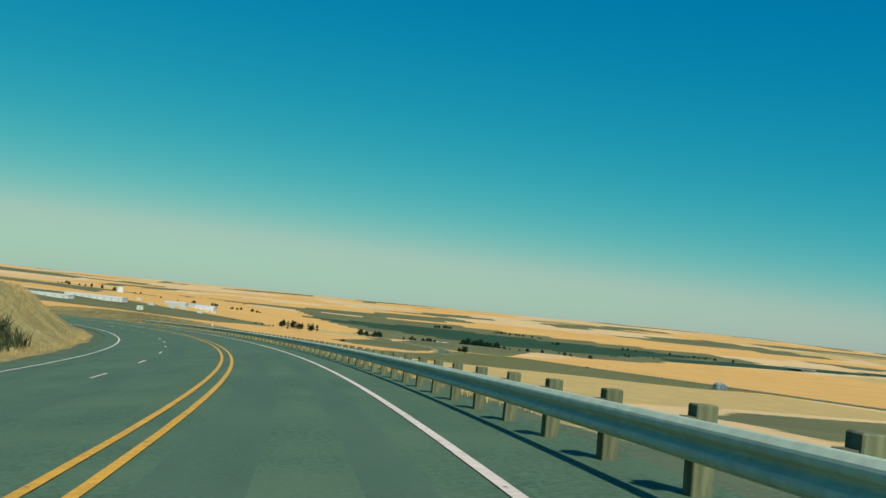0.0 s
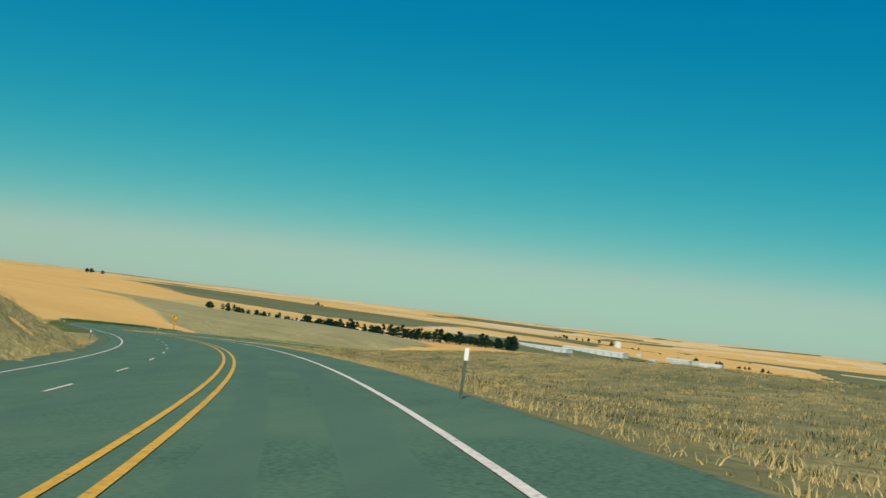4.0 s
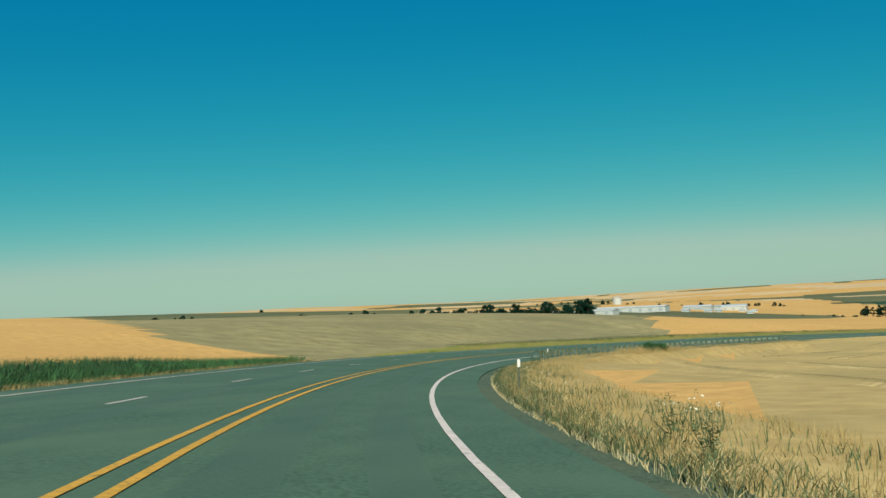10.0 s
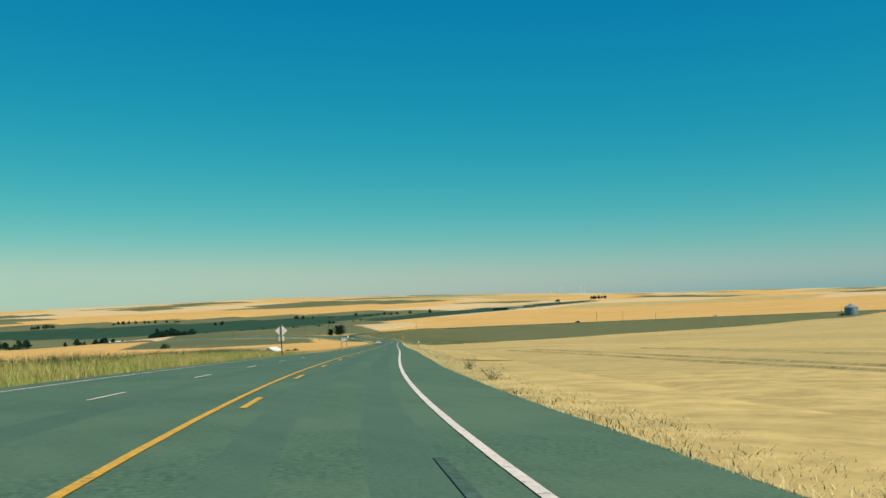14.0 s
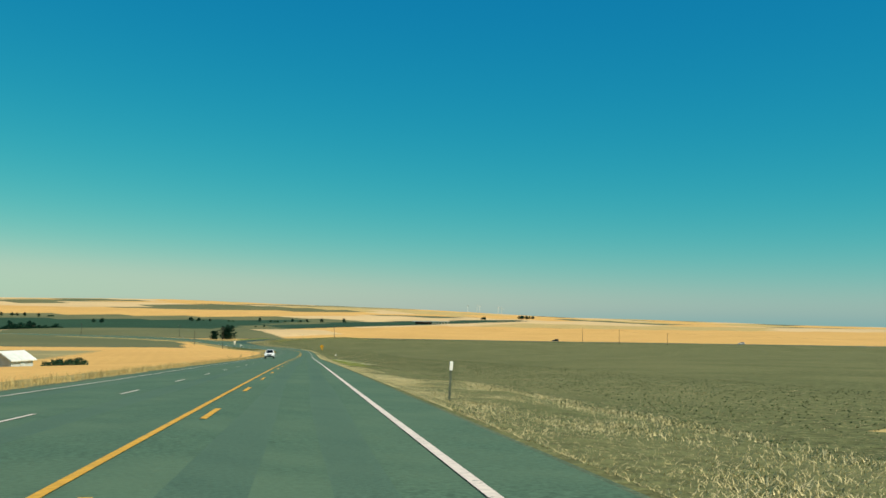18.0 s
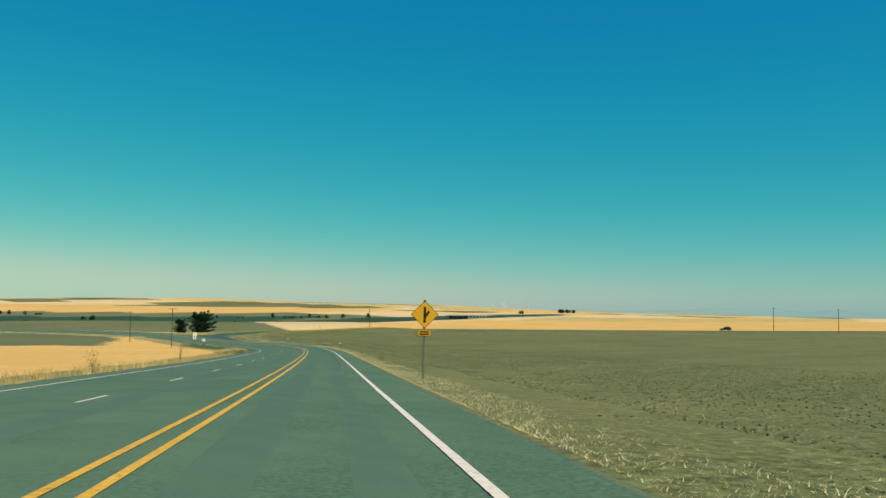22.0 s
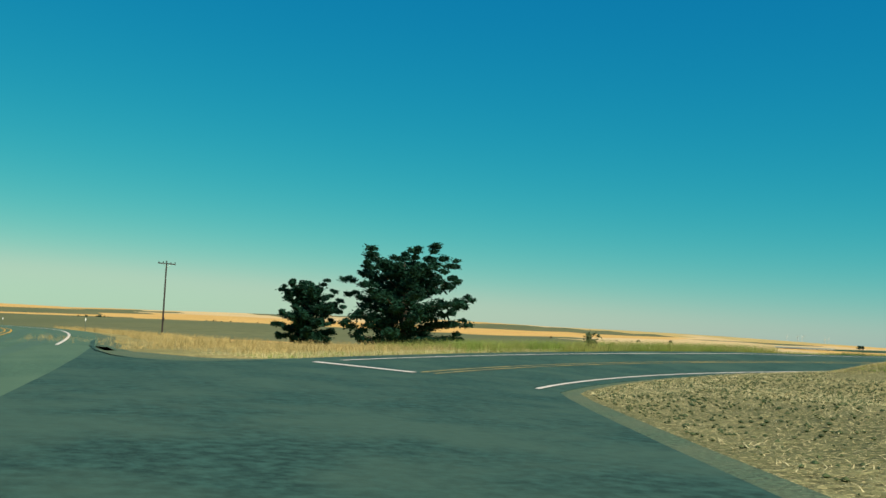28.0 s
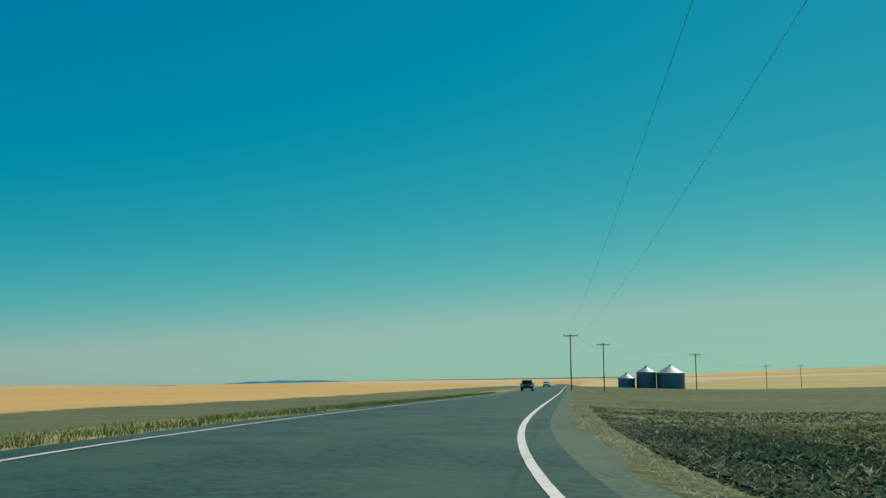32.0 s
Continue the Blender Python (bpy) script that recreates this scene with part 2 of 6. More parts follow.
PALE_TRACK = material("raked_pale_straw", (0.55, 0.41, 0.165), 1.0, vary=0.25, grain=2.5, coarse=0.10, bump=0.6, depth=0.1, tint=(0.46, 0.335, 0.125), tint_amount=0.95, spec=0.1)
BRUSH = material("dark_brush", (0.040, 0.056, 0.026), 0.9, vary=0.4, grain=3, coarse=0.3, bump=0, tint=(0.12, 0.115, 0.048), tint_amount=0.5, spec=0.1)
FLOWER = material("white_umbel", (0.74, 0.70, 0.48), 0.8, vary=0.1, grain=30, coarse=2, bump=0)
CLOD = material("soil_clod", (0.050, 0.078, 0.036), 1.0, vary=0.45, grain=9, coarse=0.5, bump=0.4, depth=0.03, tint=(0.128, 0.145, 0.060), tint_amount=0.7, spec=0.05)
# amber and white sheeting darkened: the faces' shade is in the colour
SIGN_YELLOW = material("amber_sign_sheeting", (0.68, 0.34, 0.010), 0.5, vary=0.05, grain=4, coarse=1.5, bump=0)
SIGN_WHITE = material("shade_toned_white_sheeting", (0.54, 0.60, 0.49), 0.5, vary=0.05, grain=4, coarse=1.5, bump=0)
SIGN_BACK = material("bare_aluminium_sign_back", (0.80, 0.74, 0.60), 0.45, metal=0.2, vary=0.08, grain=5, coarse=1, bump=0)
SIGN_BLACK = material("black_sign_ink", (0.012, 0.014, 0.013), 0.5, vary=0.1, grain=5, coarse=1, bump=0)
REFLECTOR = material("white_reflector", (0.88, 0.84, 0.76), 0.4, vary=0.05, grain=20, coarse=2, bump=0)
WHITE_WALL = material("white_cladding", (0.60, 0.62, 0.55), 0.7, vary=0.1, grain=1, coarse=0.1, bump=0.1)
GREY_WALL = material("grey_cladding", (0.42, 0.47, 0.44), 0.7, vary=0.12, grain=1, coarse=0.1, bump=0.1)
ROOF = material("metal_roof", (0.62, 0.66, 0.62), 0.5, metal=0.2, vary=0.1, grain=1, coarse=0.1, bump=0.1)
RED_WALL = material("barn_red_boards", (0.22, 0.055, 0.03), 0.8, vary=0.25, grain=3, coarse=0.3, bump=0.2, stretch=(1, 1, 0.1))
DARK_GLASS = material("dark_glass", (0.012, 0.018, 0.02), 0.08, vary=0.05, grain=1, coarse=0.1, bump=0, spec=0.6)
CAR_WHITE = material("white_car_paint", (0.78, 0.78, 0.74), 0.25, vary=0.03, grain=1, coarse=0.5, bump=0, spec=0.5)
CAR_AND_SHADE_DARK = material("dark_car_paint_and_shade", (0.020, 0.030, 0.030), 0.25, vary=0.05, grain=1, coarse=0.5, bump=0, spec=0.5)
RUBBER = material("tyre_rubber", (0.018, 0.020, 0.019), 0.85, vary=0.2, grain=20, coarse=2, bump=0.2)
CHROME = material("wheel_alloy", (0.55, 0.57, 0.56), 0.3, metal=0.9, vary=0.05, grain=5, coarse=1, bump=0)
LAMP_GLASS = material("lamp_glass", (0.75, 0.78, 0.75), 0.15, vary=0.05, grain=5, coarse=1, bump=0, spec=0.6)
SILO_STEEL = material("corrugated_silo_steel", (0.17, 0.24, 0.25), 0.45, metal=0.5, vary=0.15, grain=2, coarse=0.3, bump=0.1, spec=0.4)
SILO_ROOF = material("silo_roof_steel", (0.22, 0.27, 0.25), 0.55, metal=0.2, vary=0.1, grain=2, coarse=0.3, bump=0.1)
CONCRETE = material("concrete", (0.46, 0.46, 0.40), 0.85, vary=0.15, grain=2, coarse=0.3, bump=0.2)
# air haze painted as blue, with emission because the ridge is backlit
HAZE_HILL = material("hazed_hill_glow", (0.13, 0.40, 0.46), 1.0, vary=0.06, grain=0.02, coarse=0.002, bump=0)
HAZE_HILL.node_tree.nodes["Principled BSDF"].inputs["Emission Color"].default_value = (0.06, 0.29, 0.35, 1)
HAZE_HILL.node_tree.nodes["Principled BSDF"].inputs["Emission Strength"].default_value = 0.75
WIRE = material("power_cable", (0.03, 0.035, 0.035), 0.6, vary=0.1, grain=3, coarse=1, bump=0)

# ---- helpers for building ----
def part(name, bm, mat, parent=None, label="", smooth=False):
    """Links a bmesh, drawn in true metres, as one mesh object under a thing or a part."""
    me = bpy.data.meshes.new(name)
    bm.to_mesh(me)
    bm.free()
    me.transform(Matrix.Scale(K, 4))
    if smooth:
        me.shade_smooth()
    me.materials.append(mat)
    ob = new(name, me)
    if parent:
        ob.parent = parent
    if label:
        ob["label"] = label
    return ob


def raw(name, verts, faces, mat, parent=None, label="", smooth=False):
    """Links a mesh from arrays of true metres."""
    me = bpy.data.meshes.new(name)
    me.from_pydata((np.asarray(verts, float) * K).tolist(), [], faces)
    if smooth:
        me.shade_smooth()
    for m in mat if isinstance(mat, (list, tuple)) else [mat]:
        me.materials.append(m)
    ob = new(name, me)
    if parent:
        ob.parent = parent
    if label:
        ob["label"] = label
    return ob


def thing(name, label, category, group="", at=None):
    ob = tagged(new(name), label, category, group)
    if at is not None:
        ob.matrix_world = at
    return ob


def spot(x, y, z, rz=0, rx=0, ry=0):
    """A pose in true metres."""
    return pose(x * K, y * K, z * K, rx, ry, rz)


# ---- the two roads, by their bends, grades and banks along the way ----
A_BEND = [0.214265, 0.21667, 0.219762, 0.223998, 0.217555, 0.205819, 0.207293, 0.214344, 0.217717, 0.207198, 0.18332, 0.146285, 0.098896, 0.045552,
    -0.011069, -0.117024, -0.277945, -0.400462, -0.439229, -0.430961, -0.402428, -0.384646, -0.38854, -0.408707, -0.432532, -0.413954, -0.28011,
    -0.097309, 0.005191, 0.017888, 0.003591, -0.005056, -0.002652, 0.000663, -0.002866, -0.004311, -0.004288, 0.003852, 3.2e-05, -0.005816, -0.006198,
    -0.001704, 0.006933, 0.013333, 0.010827, 0.053333, 0.122763, 0.160995, 0.165489, 0.165957, 0.172428, 0.197372, 0.217826, 0.233649, 0.245649,
    0.254571, 0.261086, 0.265792, 0.269204, 0.271758, 0.273801, 0.275594, 0.277306]
A_GRADE = [-4.4698, -3.9565, -3.9282, -3.8666, -4.6128, -5.1694, -5.4008, -4.3634, -4.3555, -4.6891, -3.5856, -3.9972, -4.563, -4.0847, -4.1622,
    -4.3767, -4.4339, -3.4783, -2.8074, -2.4779, -2.6993, 1.3, -0.4, -0.6, -0.6, -0.6]
A_BANK = [-6.084, -5.569, -5.771, -7.533, -6.479, -2.066, 4.926, 10.373, 9.62, 9.643, 9.61, 5.551, 2.966, 2.296, 0.985,
    1.686, 2.583, 3.627, 1.909, -3.098, -5.952, -4.0, -3.0, -3.0, -2.0, -2.0]
B_START = [199.8014, 1423.5795, -65.7556, 8.6141]
B_BEND = [-3.19834, -2.788758, -2.37296, -1.942672, -1.725521, -1.775208, -1.636034, -1.490545, -1.547526, -1.716794, -1.557992, -1.128964, -0.530754,
    -0.12, 0, 0, 0, 0, 0, 0, 0, 0, 0, 0, 0, 0, 0, 0, 0, 0, 0]
B_GRADE = [-0.7577, -0.7834, 0.6517, 1.0232, 3.4362, 2.5565, 0.3, 0.1, 0, 0, 0.2, 0.4, 0.5, 0.5, 0.4, 0.3]
B_BANK = [3.11, 3.3, 6.54, 10.17, 5.69, 2.64, 0.3, 0, 0, 0, 0, 0, 0, 0, 0, 0]


class Track:
    def __init__(self, x, y, z, heading, bend, bend_step, grade, bank, grade_step, first, last, crown, step):
        self.crown = crown
        s = np.arange(first, last + 0.1, step)
        k = np.interp(s, np.arange(len(bend)) * bend_step, bend) / 100
        g = np.interp(s, np.arange(len(grade)) * grade_step, grade) / 100
        self.bank = np.interp(s, np.arange(len(bank)) * grade_step, bank) / 100
        psi = np.concatenate([[0], np.cumsum((k[1:] + k[:-1]) / 2 * step)])
        i0 = int(round(-first / step))
        psi = psi - psi[i0] + radians(heading)
        mid = (psi[1:] + psi[:-1]) / 2
        c = np.zeros((len(s), 3))
        c[1:, 0], c[1:, 1] = np.cumsum(-np.sin(mid) * step), np.cumsum(np.cos(mid) * step)
        c[1:, 2] = np.cumsum((g[1:] + g[:-1]) / 2 * step)
        self.c, self.psi, self.s = c - c[i0] + np.array([x, y, z]), psi, s

    def at(self, s, lat, up=0.0):
        """Points on the road's surface, s metres along it and lat to the right of the driven lane's middle."""
        s, lat = np.broadcast_arrays(np.asarray(s, float), np.asarray(lat, float))
        x, y, z = (np.interp(s, self.s, self.c[:, i]) for i in range(3))
        psi, bank = np.interp(s, self.s, self.psi), np.interp(s, self.s, self.bank)
        drop = bank * lat + self.crown * np.maximum(0, -1.83 - lat)
        return np.stack([x + np.cos(psi) * lat, y + np.sin(psi) * lat, z - drop + up], -1)

    def heading(self, s):
        return float(np.degrees(np.interp(s, self.s, self.psi)))

    def near(self, p, reach):
        """For points p: the nearest station and the offset to its right; nan where farther than reach."""
        out_s, out_l = np.full(len(p), np.nan), np.full(len(p), np.nan)
        box = (p[:, 0] > self.c[:, 0].min() - reach) & (p[:, 0] < self.c[:, 0].max() + reach)
        box &= (p[:, 1] > self.c[:, 1].min() - reach) & (p[:, 1] < self.c[:, 1].max() + reach)
        ids = np.nonzero(box)[0]
        for lo in range(0, len(ids), 8000):
            j = ids[lo:lo + 8000]
            d = (p[j, None, 0] - self.c[None, :, 0]) ** 2 + (p[j, None, 1] - self.c[None, :, 1]) ** 2
            i = d.argmin(1)
            rel = p[j, :2] - self.c[i, :2]
            psi = self.psi[i]
            along, lat = -np.sin(psi) * rel[:, 0] + np.cos(psi) * rel[:, 1], np.cos(psi) * rel[:, 0] + np.sin(psi) * rel[:, 1]
            ok = (np.hypot(rel[:, 0], rel[:, 1]) < reach) & (np.abs(along) < 6)
            out_s[j[ok]], out_l[j[ok]] = self.s[i[ok]] + along[ok], lat[ok]
        return out_s, out_l


A = Track(0, 0, 0, 0, A_BEND, 32, A_GRADE, A_BANK, 80, -40, 1980, 0.0425, 4.0)
B = Track(*B_START, B_BEND, 12, B_GRADE, B_BANK, 24, 0, 900, 0.0, 2.0)
A_LEFT, B_LEFT, B_RIGHT = -9.9, -6.3, 2.5


def a_right(s):
    return np.interp(s, [-40, 180, 210, 640, 690, 800, 840, 900, 1060, 1600], [3.9, 3.9, 3.9, 3.4, 3.7, 3.7, 4.2, 3.4, 3.2, 3.2])


def ribbon(name, track, s, lats, mat, parent=None, up=0.0, label="", skirt=0.0):
    """A strip along a track; lats are offsets, or functions of s."""
    cols = [track.at(s, v(s) if callable(v) else v, up) for v in lats]
    n, m = len(s), len(cols)
    verts = np.stack(cols, 1).reshape(-1, 3)
    faces = [(i * m + j, i * m + j + 1, (i + 1) * m + j + 1, (i + 1) * m + j) for i in range(n - 1) for j in range(m - 1)]
    if skirt:
        low = verts.copy()
        low[:, 2] -= skirt
        k = len(verts)
        verts = np.vstack([verts, low])
        faces += [(i * m, (i + 1) * m, (i + 1) * m + k, i * m + k) for i in range(n - 1)]
        faces += [((i + 1) * m + m - 1, i * m + m - 1, i * m + m - 1 + k, (i + 1) * m + m - 1 + k) for i in range(n - 1)]
    return raw(name, verts, faces, mat, parent, label)


sa = np.arange(-40, 1981, 4.0)
sb = np.arange(34, 901, 2.0)
def lane_edge(lat, seed):
    return lambda s: lat + 0.10 * np.sin(s / 23 + seed) + 0.05 * np.sin(s / 7.1 + 2 * seed)


PATHS = [A_LEFT, lane_edge(-8.2, 1), lane_edge(-7.4, 2), -6.0, lane_edge(-4.7, 3), lane_edge(-3.9, 4), -1.83, lane_edge(-1.15, 5), lane_edge(-0.4, 6), lane_edge(0.45, 7), lane_edge(1.15, 8), a_right]
highway = tagged(ribbon("road", A, sa, PATHS, [ASPHALT, ASPHALT_WORN], skirt=0.3), "dark grey three-lane asphalt highway winding down a slope", "road", kind="structure")
worn = np.tile(np.array([0, 1, 0, 0, 1, 0, 0, 1, 0, 1, 0], np.int32), len(sa) - 1)
highway.data.polygons.foreach_set("material_index", np.concatenate([worn, np.zeros(len(highway.data.polygons) - len(worn), np.int32)]))
side_road = tagged(ribbon("road_side", B, sb, (B_LEFT, -1.83, B_RIGHT), ASPHALT_OLD, skirt=0.3), "patched dark asphalt two-lane side road", "road", kind="structure")

# the mouth of the side road: rows of points from the highway's edge to the side road's first line
rows = []
edge = A.at(np.linspace(1640, 1722, 13), 3.1)
mouth = B.at(34, np.linspace(B_RIGHT, B_LEFT, 13))
lead = B.at(26, np.linspace(3.2, -7, 13))
for v in np.linspace(0, 1, 9):
    rows.append((1 - v) ** 2 * edge + 2 * v * (1 - v) * lead + v ** 2 * mouth)
for r in rows:
    r[:, 2] += 0.006
tagged(raw("road_mouth", np.concatenate(rows), [(i * 13 + j, i * 13 + j + 1, i * 13 + j + 14, i * 13 + j + 13) for i in range(8) for j in range(12)], ASPHALT_OLD),
       "patched asphalt mouth of the side road", "road", kind="structure")


def inside(px, py, poly):
    hit = np.zeros(len(px), bool)
    j = len(poly) - 1
    for i in range(len(poly)):
        (x0, y0), (x1, y1) = poly[i], poly[j]
        cross = ((y0 > py) != (y1 > py)) & (px < (x1 - x0) * (py - y0) / (y1 - y0 + 1e-9) + x0)
        hit ^= cross
        j = i
    return hit


# the junction's corners: road edge, and the line in the field where their ground ends
right_edge = np.array([A.at(s, 3.1) for s in range(1600, 1636, 4)] + [r[0] for r in rows] + [B.at(s, B_RIGHT - 0.1) for s in range(36, 60, 2)])
left_edge = np.array([A.at(s, 3.19) for s in (1740, 1730)] + [r[-1] for r in rows] + [B.at(s, B_LEFT) for s in (38, 42, 48)])
left_ends = (A.at(1765, 14), B.at(66, -26))


def offset(line_, reach):
    """The line moved sideways to its right."""
    d = np.gradient(line_[:, :2], axis=0)
    d /= np.linalg.norm(d, axis=1, keepdims=True)
    out = line_.copy()
    out[:, 0] += d[:, 1] * reach
    out[:, 1] -= d[:, 0] * reach
    return out


left_outer = np.array([left_ends[0] * (1 - v) + left_ends[1] * v for v in np.linspace(0, 1, len(left_edge))])
right_outer = offset(right_edge, 13.0)
JUNCTION = [tuple(p[:2]) for p in offset(right_edge, 6.0)[4:-5]] + [tuple(p[:2]) for p in ((left_edge + left_outer) / 2)[::-1]] + [tuple(A.at(1740, 0)[:2]), tuple(A.at(1624, 0)[:2])]


def marking(name, track, s0, s1, lat, width, mat, label, step=2.0):
    s = np.linspace(s0, s1, max(2, int((s1 - s0) / step) + 1))
    return ribbon(name, track, s, (lat - width / 2, lat + width / 2), mat, up=0.012, label=label)


def line(name, *args):
    return tagged(marking(name, *args), category="road marking", kind="structure")


line("edge_line", A, -40, 1652, 1.83, 0.14, WHITE_PAINT, "solid white edge line on the highway")
line("edge_line", A, 1712, 1980, 1.83, 0.14, WHITE_PAINT, "solid white edge line past the junction")
line("edge_line", A, -40, 1980, -8.75, 0.12, WHITE_PAINT, "solid white edge line on the far side")
line("centre_line", A, -40, 1980, -2.04, 0.12, YELLOW_PAINT, "solid yellow centre line")
line("centre_line", A, -40, 830, -1.62, 0.12, YELLOW_PAINT, "solid yellow centre line")
line("centre_line", A, 1322, 1980, -1.62, 0.12, YELLOW_PAINT, "solid yellow centre line")
line("edge_line", B, 34.5, 900, 1.83, 0.15, WHITE_PAINT, "solid white edge line of the side road")
line("edge_line", B, 38, 900, -5.35, 0.12, WHITE_PAINT, "solid white edge line of the side road")
line("centre_line", B, 36.5, 112, -1.62, 0.11, YELLOW_WORN, "worn yellow centre line of the side road")
line("centre_line", B, 36.5, 112, -2.04, 0.11, YELLOW_WORN, "worn yellow centre line of the side road")
tagged(ribbon("stop_line", B, np.array([35.9, 36.35]), (-5.3, -2.1), WHITE_PAINT, up=0.014), "white stop line at the junction", "road marking", kind="structure")


def fill(marks, pitch):
    """Stations between the known ones, at about the usual pitch."""
    out = []
    for a, b in zip(marks, marks[1:]):
        n = max(1, round((b - a) / pitch))
        out += [a + (b - a) * i / n for i in range(n)]
    return out + [marks[-1]]


LANE_DASHES = [-33.6, 27.4, 39.5, 79.7, 91.1, 143.6, 154.4, 206.1, 256.7, 267.1, 434, 497.4, 548, 609, 671.7, 735, 784.8, 846.1, 905.9, 1101.3, 1161.4, 1221.5, 1283.8, 1343.9, 1407, 1472.8, 1530, 1590.6, 1700]
CENTRE_DASHES = [842.7, 904.8, 1089.4, 1148.9, 1210.1, 1271.4, 1308]
for name, marks, lat, width, mat in (("lane_dash", LANE_DASHES, -5.2, 0.1, WHITE_PAINT), ("centre_dash", CENTRE_DASHES, -1.62, 0.12, YELLOW_PAINT)):
    for s in fill(marks, 12.19):
        marking(name, A, s, s + 3.05, lat, width, mat, "").parent = highway

# ---- ground ----
# places and heights (true metres) that the land passes through
LAND = [(-40, 120, 5), (-90, 60, 9), (-160, 200, 4), (-330, 330, -11), (-430, 480, -15), (-430, 640, -24), (-400, 1050, -38), (-404, 1332, -43),
        (-650, 1000, -28), (-1000, 1500, -20), (-1811, 2175, -8), (-414, 1907, -48), (-490, 2423, -44), (-100, 1550, -66), (425, 2360, -90), (0, 2000, -80),
        (700, 1800, -77), (1252, 2411, -72), (1957, 2746, -60), (600, 1300, -67), (900, 1500, -71), (700, 900, -60), (500, 500, -46), (1200, 600, -55),
        (1500, 1500, -70), (120, 100, -13), (250, 250, -26), (300, 520, -42), (60, 420, -32), (150, 800, -52), (0, 650, -41), (-150, 620, -35), (300, 1000, -58),
        (500, 1134, -65), (420, 1200, -64.5), (330, 1560, -68), (900, 700, -58), (600, 100, -38), (900, 100, -44), (-56, 1113, -58), (-300, -200, 18), (200, -300, 0),
        (150, 1650, -65), (250, 1650, -65), (330, 1700, -64.3), (420, 1650, -65.2), (200, 1760, -64), (300, 1780, -63.6), (480, 1750, -65), (560, 1700, -66.5),
        (-450, 850, -26.8), (-430, 950, -30.5), (-480, 760, -25), (-560, 1150, -41.5), (-480, 1235, -43), (-319, 838, -31.6), (-332, 740, -29.4), (-348, 645, -27.0), (120, 2250, -85), (240, 2255, -87), (-320, 2280, -60), (-240, 2420, -66)]
for bearing, height in ((-60, 17), (-45, 3), (-30, -12), (-15, -25), (0, -25), (15, 2), (28, 8), (36, -11), (44, -53), (52, -86), (62, -118), (72, -128), (90, -60), (110, -62), (125, -40), (140, -30), (155, 0), (170, 20)):
    a = radians(bearing)
    for reach, h in ((7300, height), (3600, height * 0.5 - 30 if bearing < 100 else height - 10)):
        LAND.append((math.sin(a) * reach, 800 + math.cos(a) * reach, h))
LAND += [(math.sin(radians(b)) * 8200, 800 + math.cos(radians(b)) * 8200, -140 if 40 < b < 80 else -60) for b in range(-60, 171, 23)]
for s in range(-40, 1981, 60):
    LAND.append(tuple(A.at(s, -2.0, -0.4)))
for s in range(235, 400, 33):
    x, y, z = A.at(s, 0)
    k = float(np.clip((s - 235) / 66, 0, 1))
    for lat, up in ((26, 2.0 * k - 0.5), (48, 4.9 * k - 2.0), (68, 4.6 * k - 4.0), (95, -4.5), (130, -11.0)):
        q = A.at(s, lat)
        LAND.append((q[0], q[1], z + up))
for s in range(40, 700, 60):
    LAND.append(tuple(B.at(s, -2.0, -0.4)))
LAND = np.array([(x / 1000, y / 1000, z) for x, y, z in LAND])


def kernel(d):
    return np.sqrt(d * d + 0.0025)


def settle(pts):
    """Weights of a smooth surface through the points."""
    d = np.hypot(pts[:, None, 0] - pts[None, :, 0], pts[:, None, 1] - pts[None, :, 1])
    n = len(pts)
    m = np.zeros((n + 1, n + 1))
    m[:n, :n], m[:n, n], m[n, :n] = kernel(d) - np.eye(n) * 0.004, 1, 1
    return np.linalg.solve(m, np.concatenate([pts[:, 2], [0]]))


WEIGHTS = settle(LAND)


def wave(x, y):
    """Low swells, growing with the distance from the road."""
    far = np.clip((np.hypot(x - 0, y - 800) - 900) / 2500, 0, 1)
    return far * (7 * np.sin(x / 410 + 1.3 * np.sin(y / 530)) * np.cos(y / 620 + 0.8 * np.sin(x / 900)) + 3 * np.sin((x + 1.7 * y) / 260))


def land(x, y):
    out = np.empty(len(x))
    for lo in range(0, len(x), 20000):
        j = slice(lo, lo + 20000)
        d = np.hypot(x[j, None] / 1000 - LAND[None, :, 0], y[j, None] / 1000 - LAND[None, :, 1])
        out[j] = kernel(d) @ WEIGHTS[:-1] + WEIGHTS[-1]
    return out + wave(x, y)


def ease(v, a, b):
    u = np.clip((v - a) / (b - a), 0, 1)
    return u * u * (3 - 2 * u)


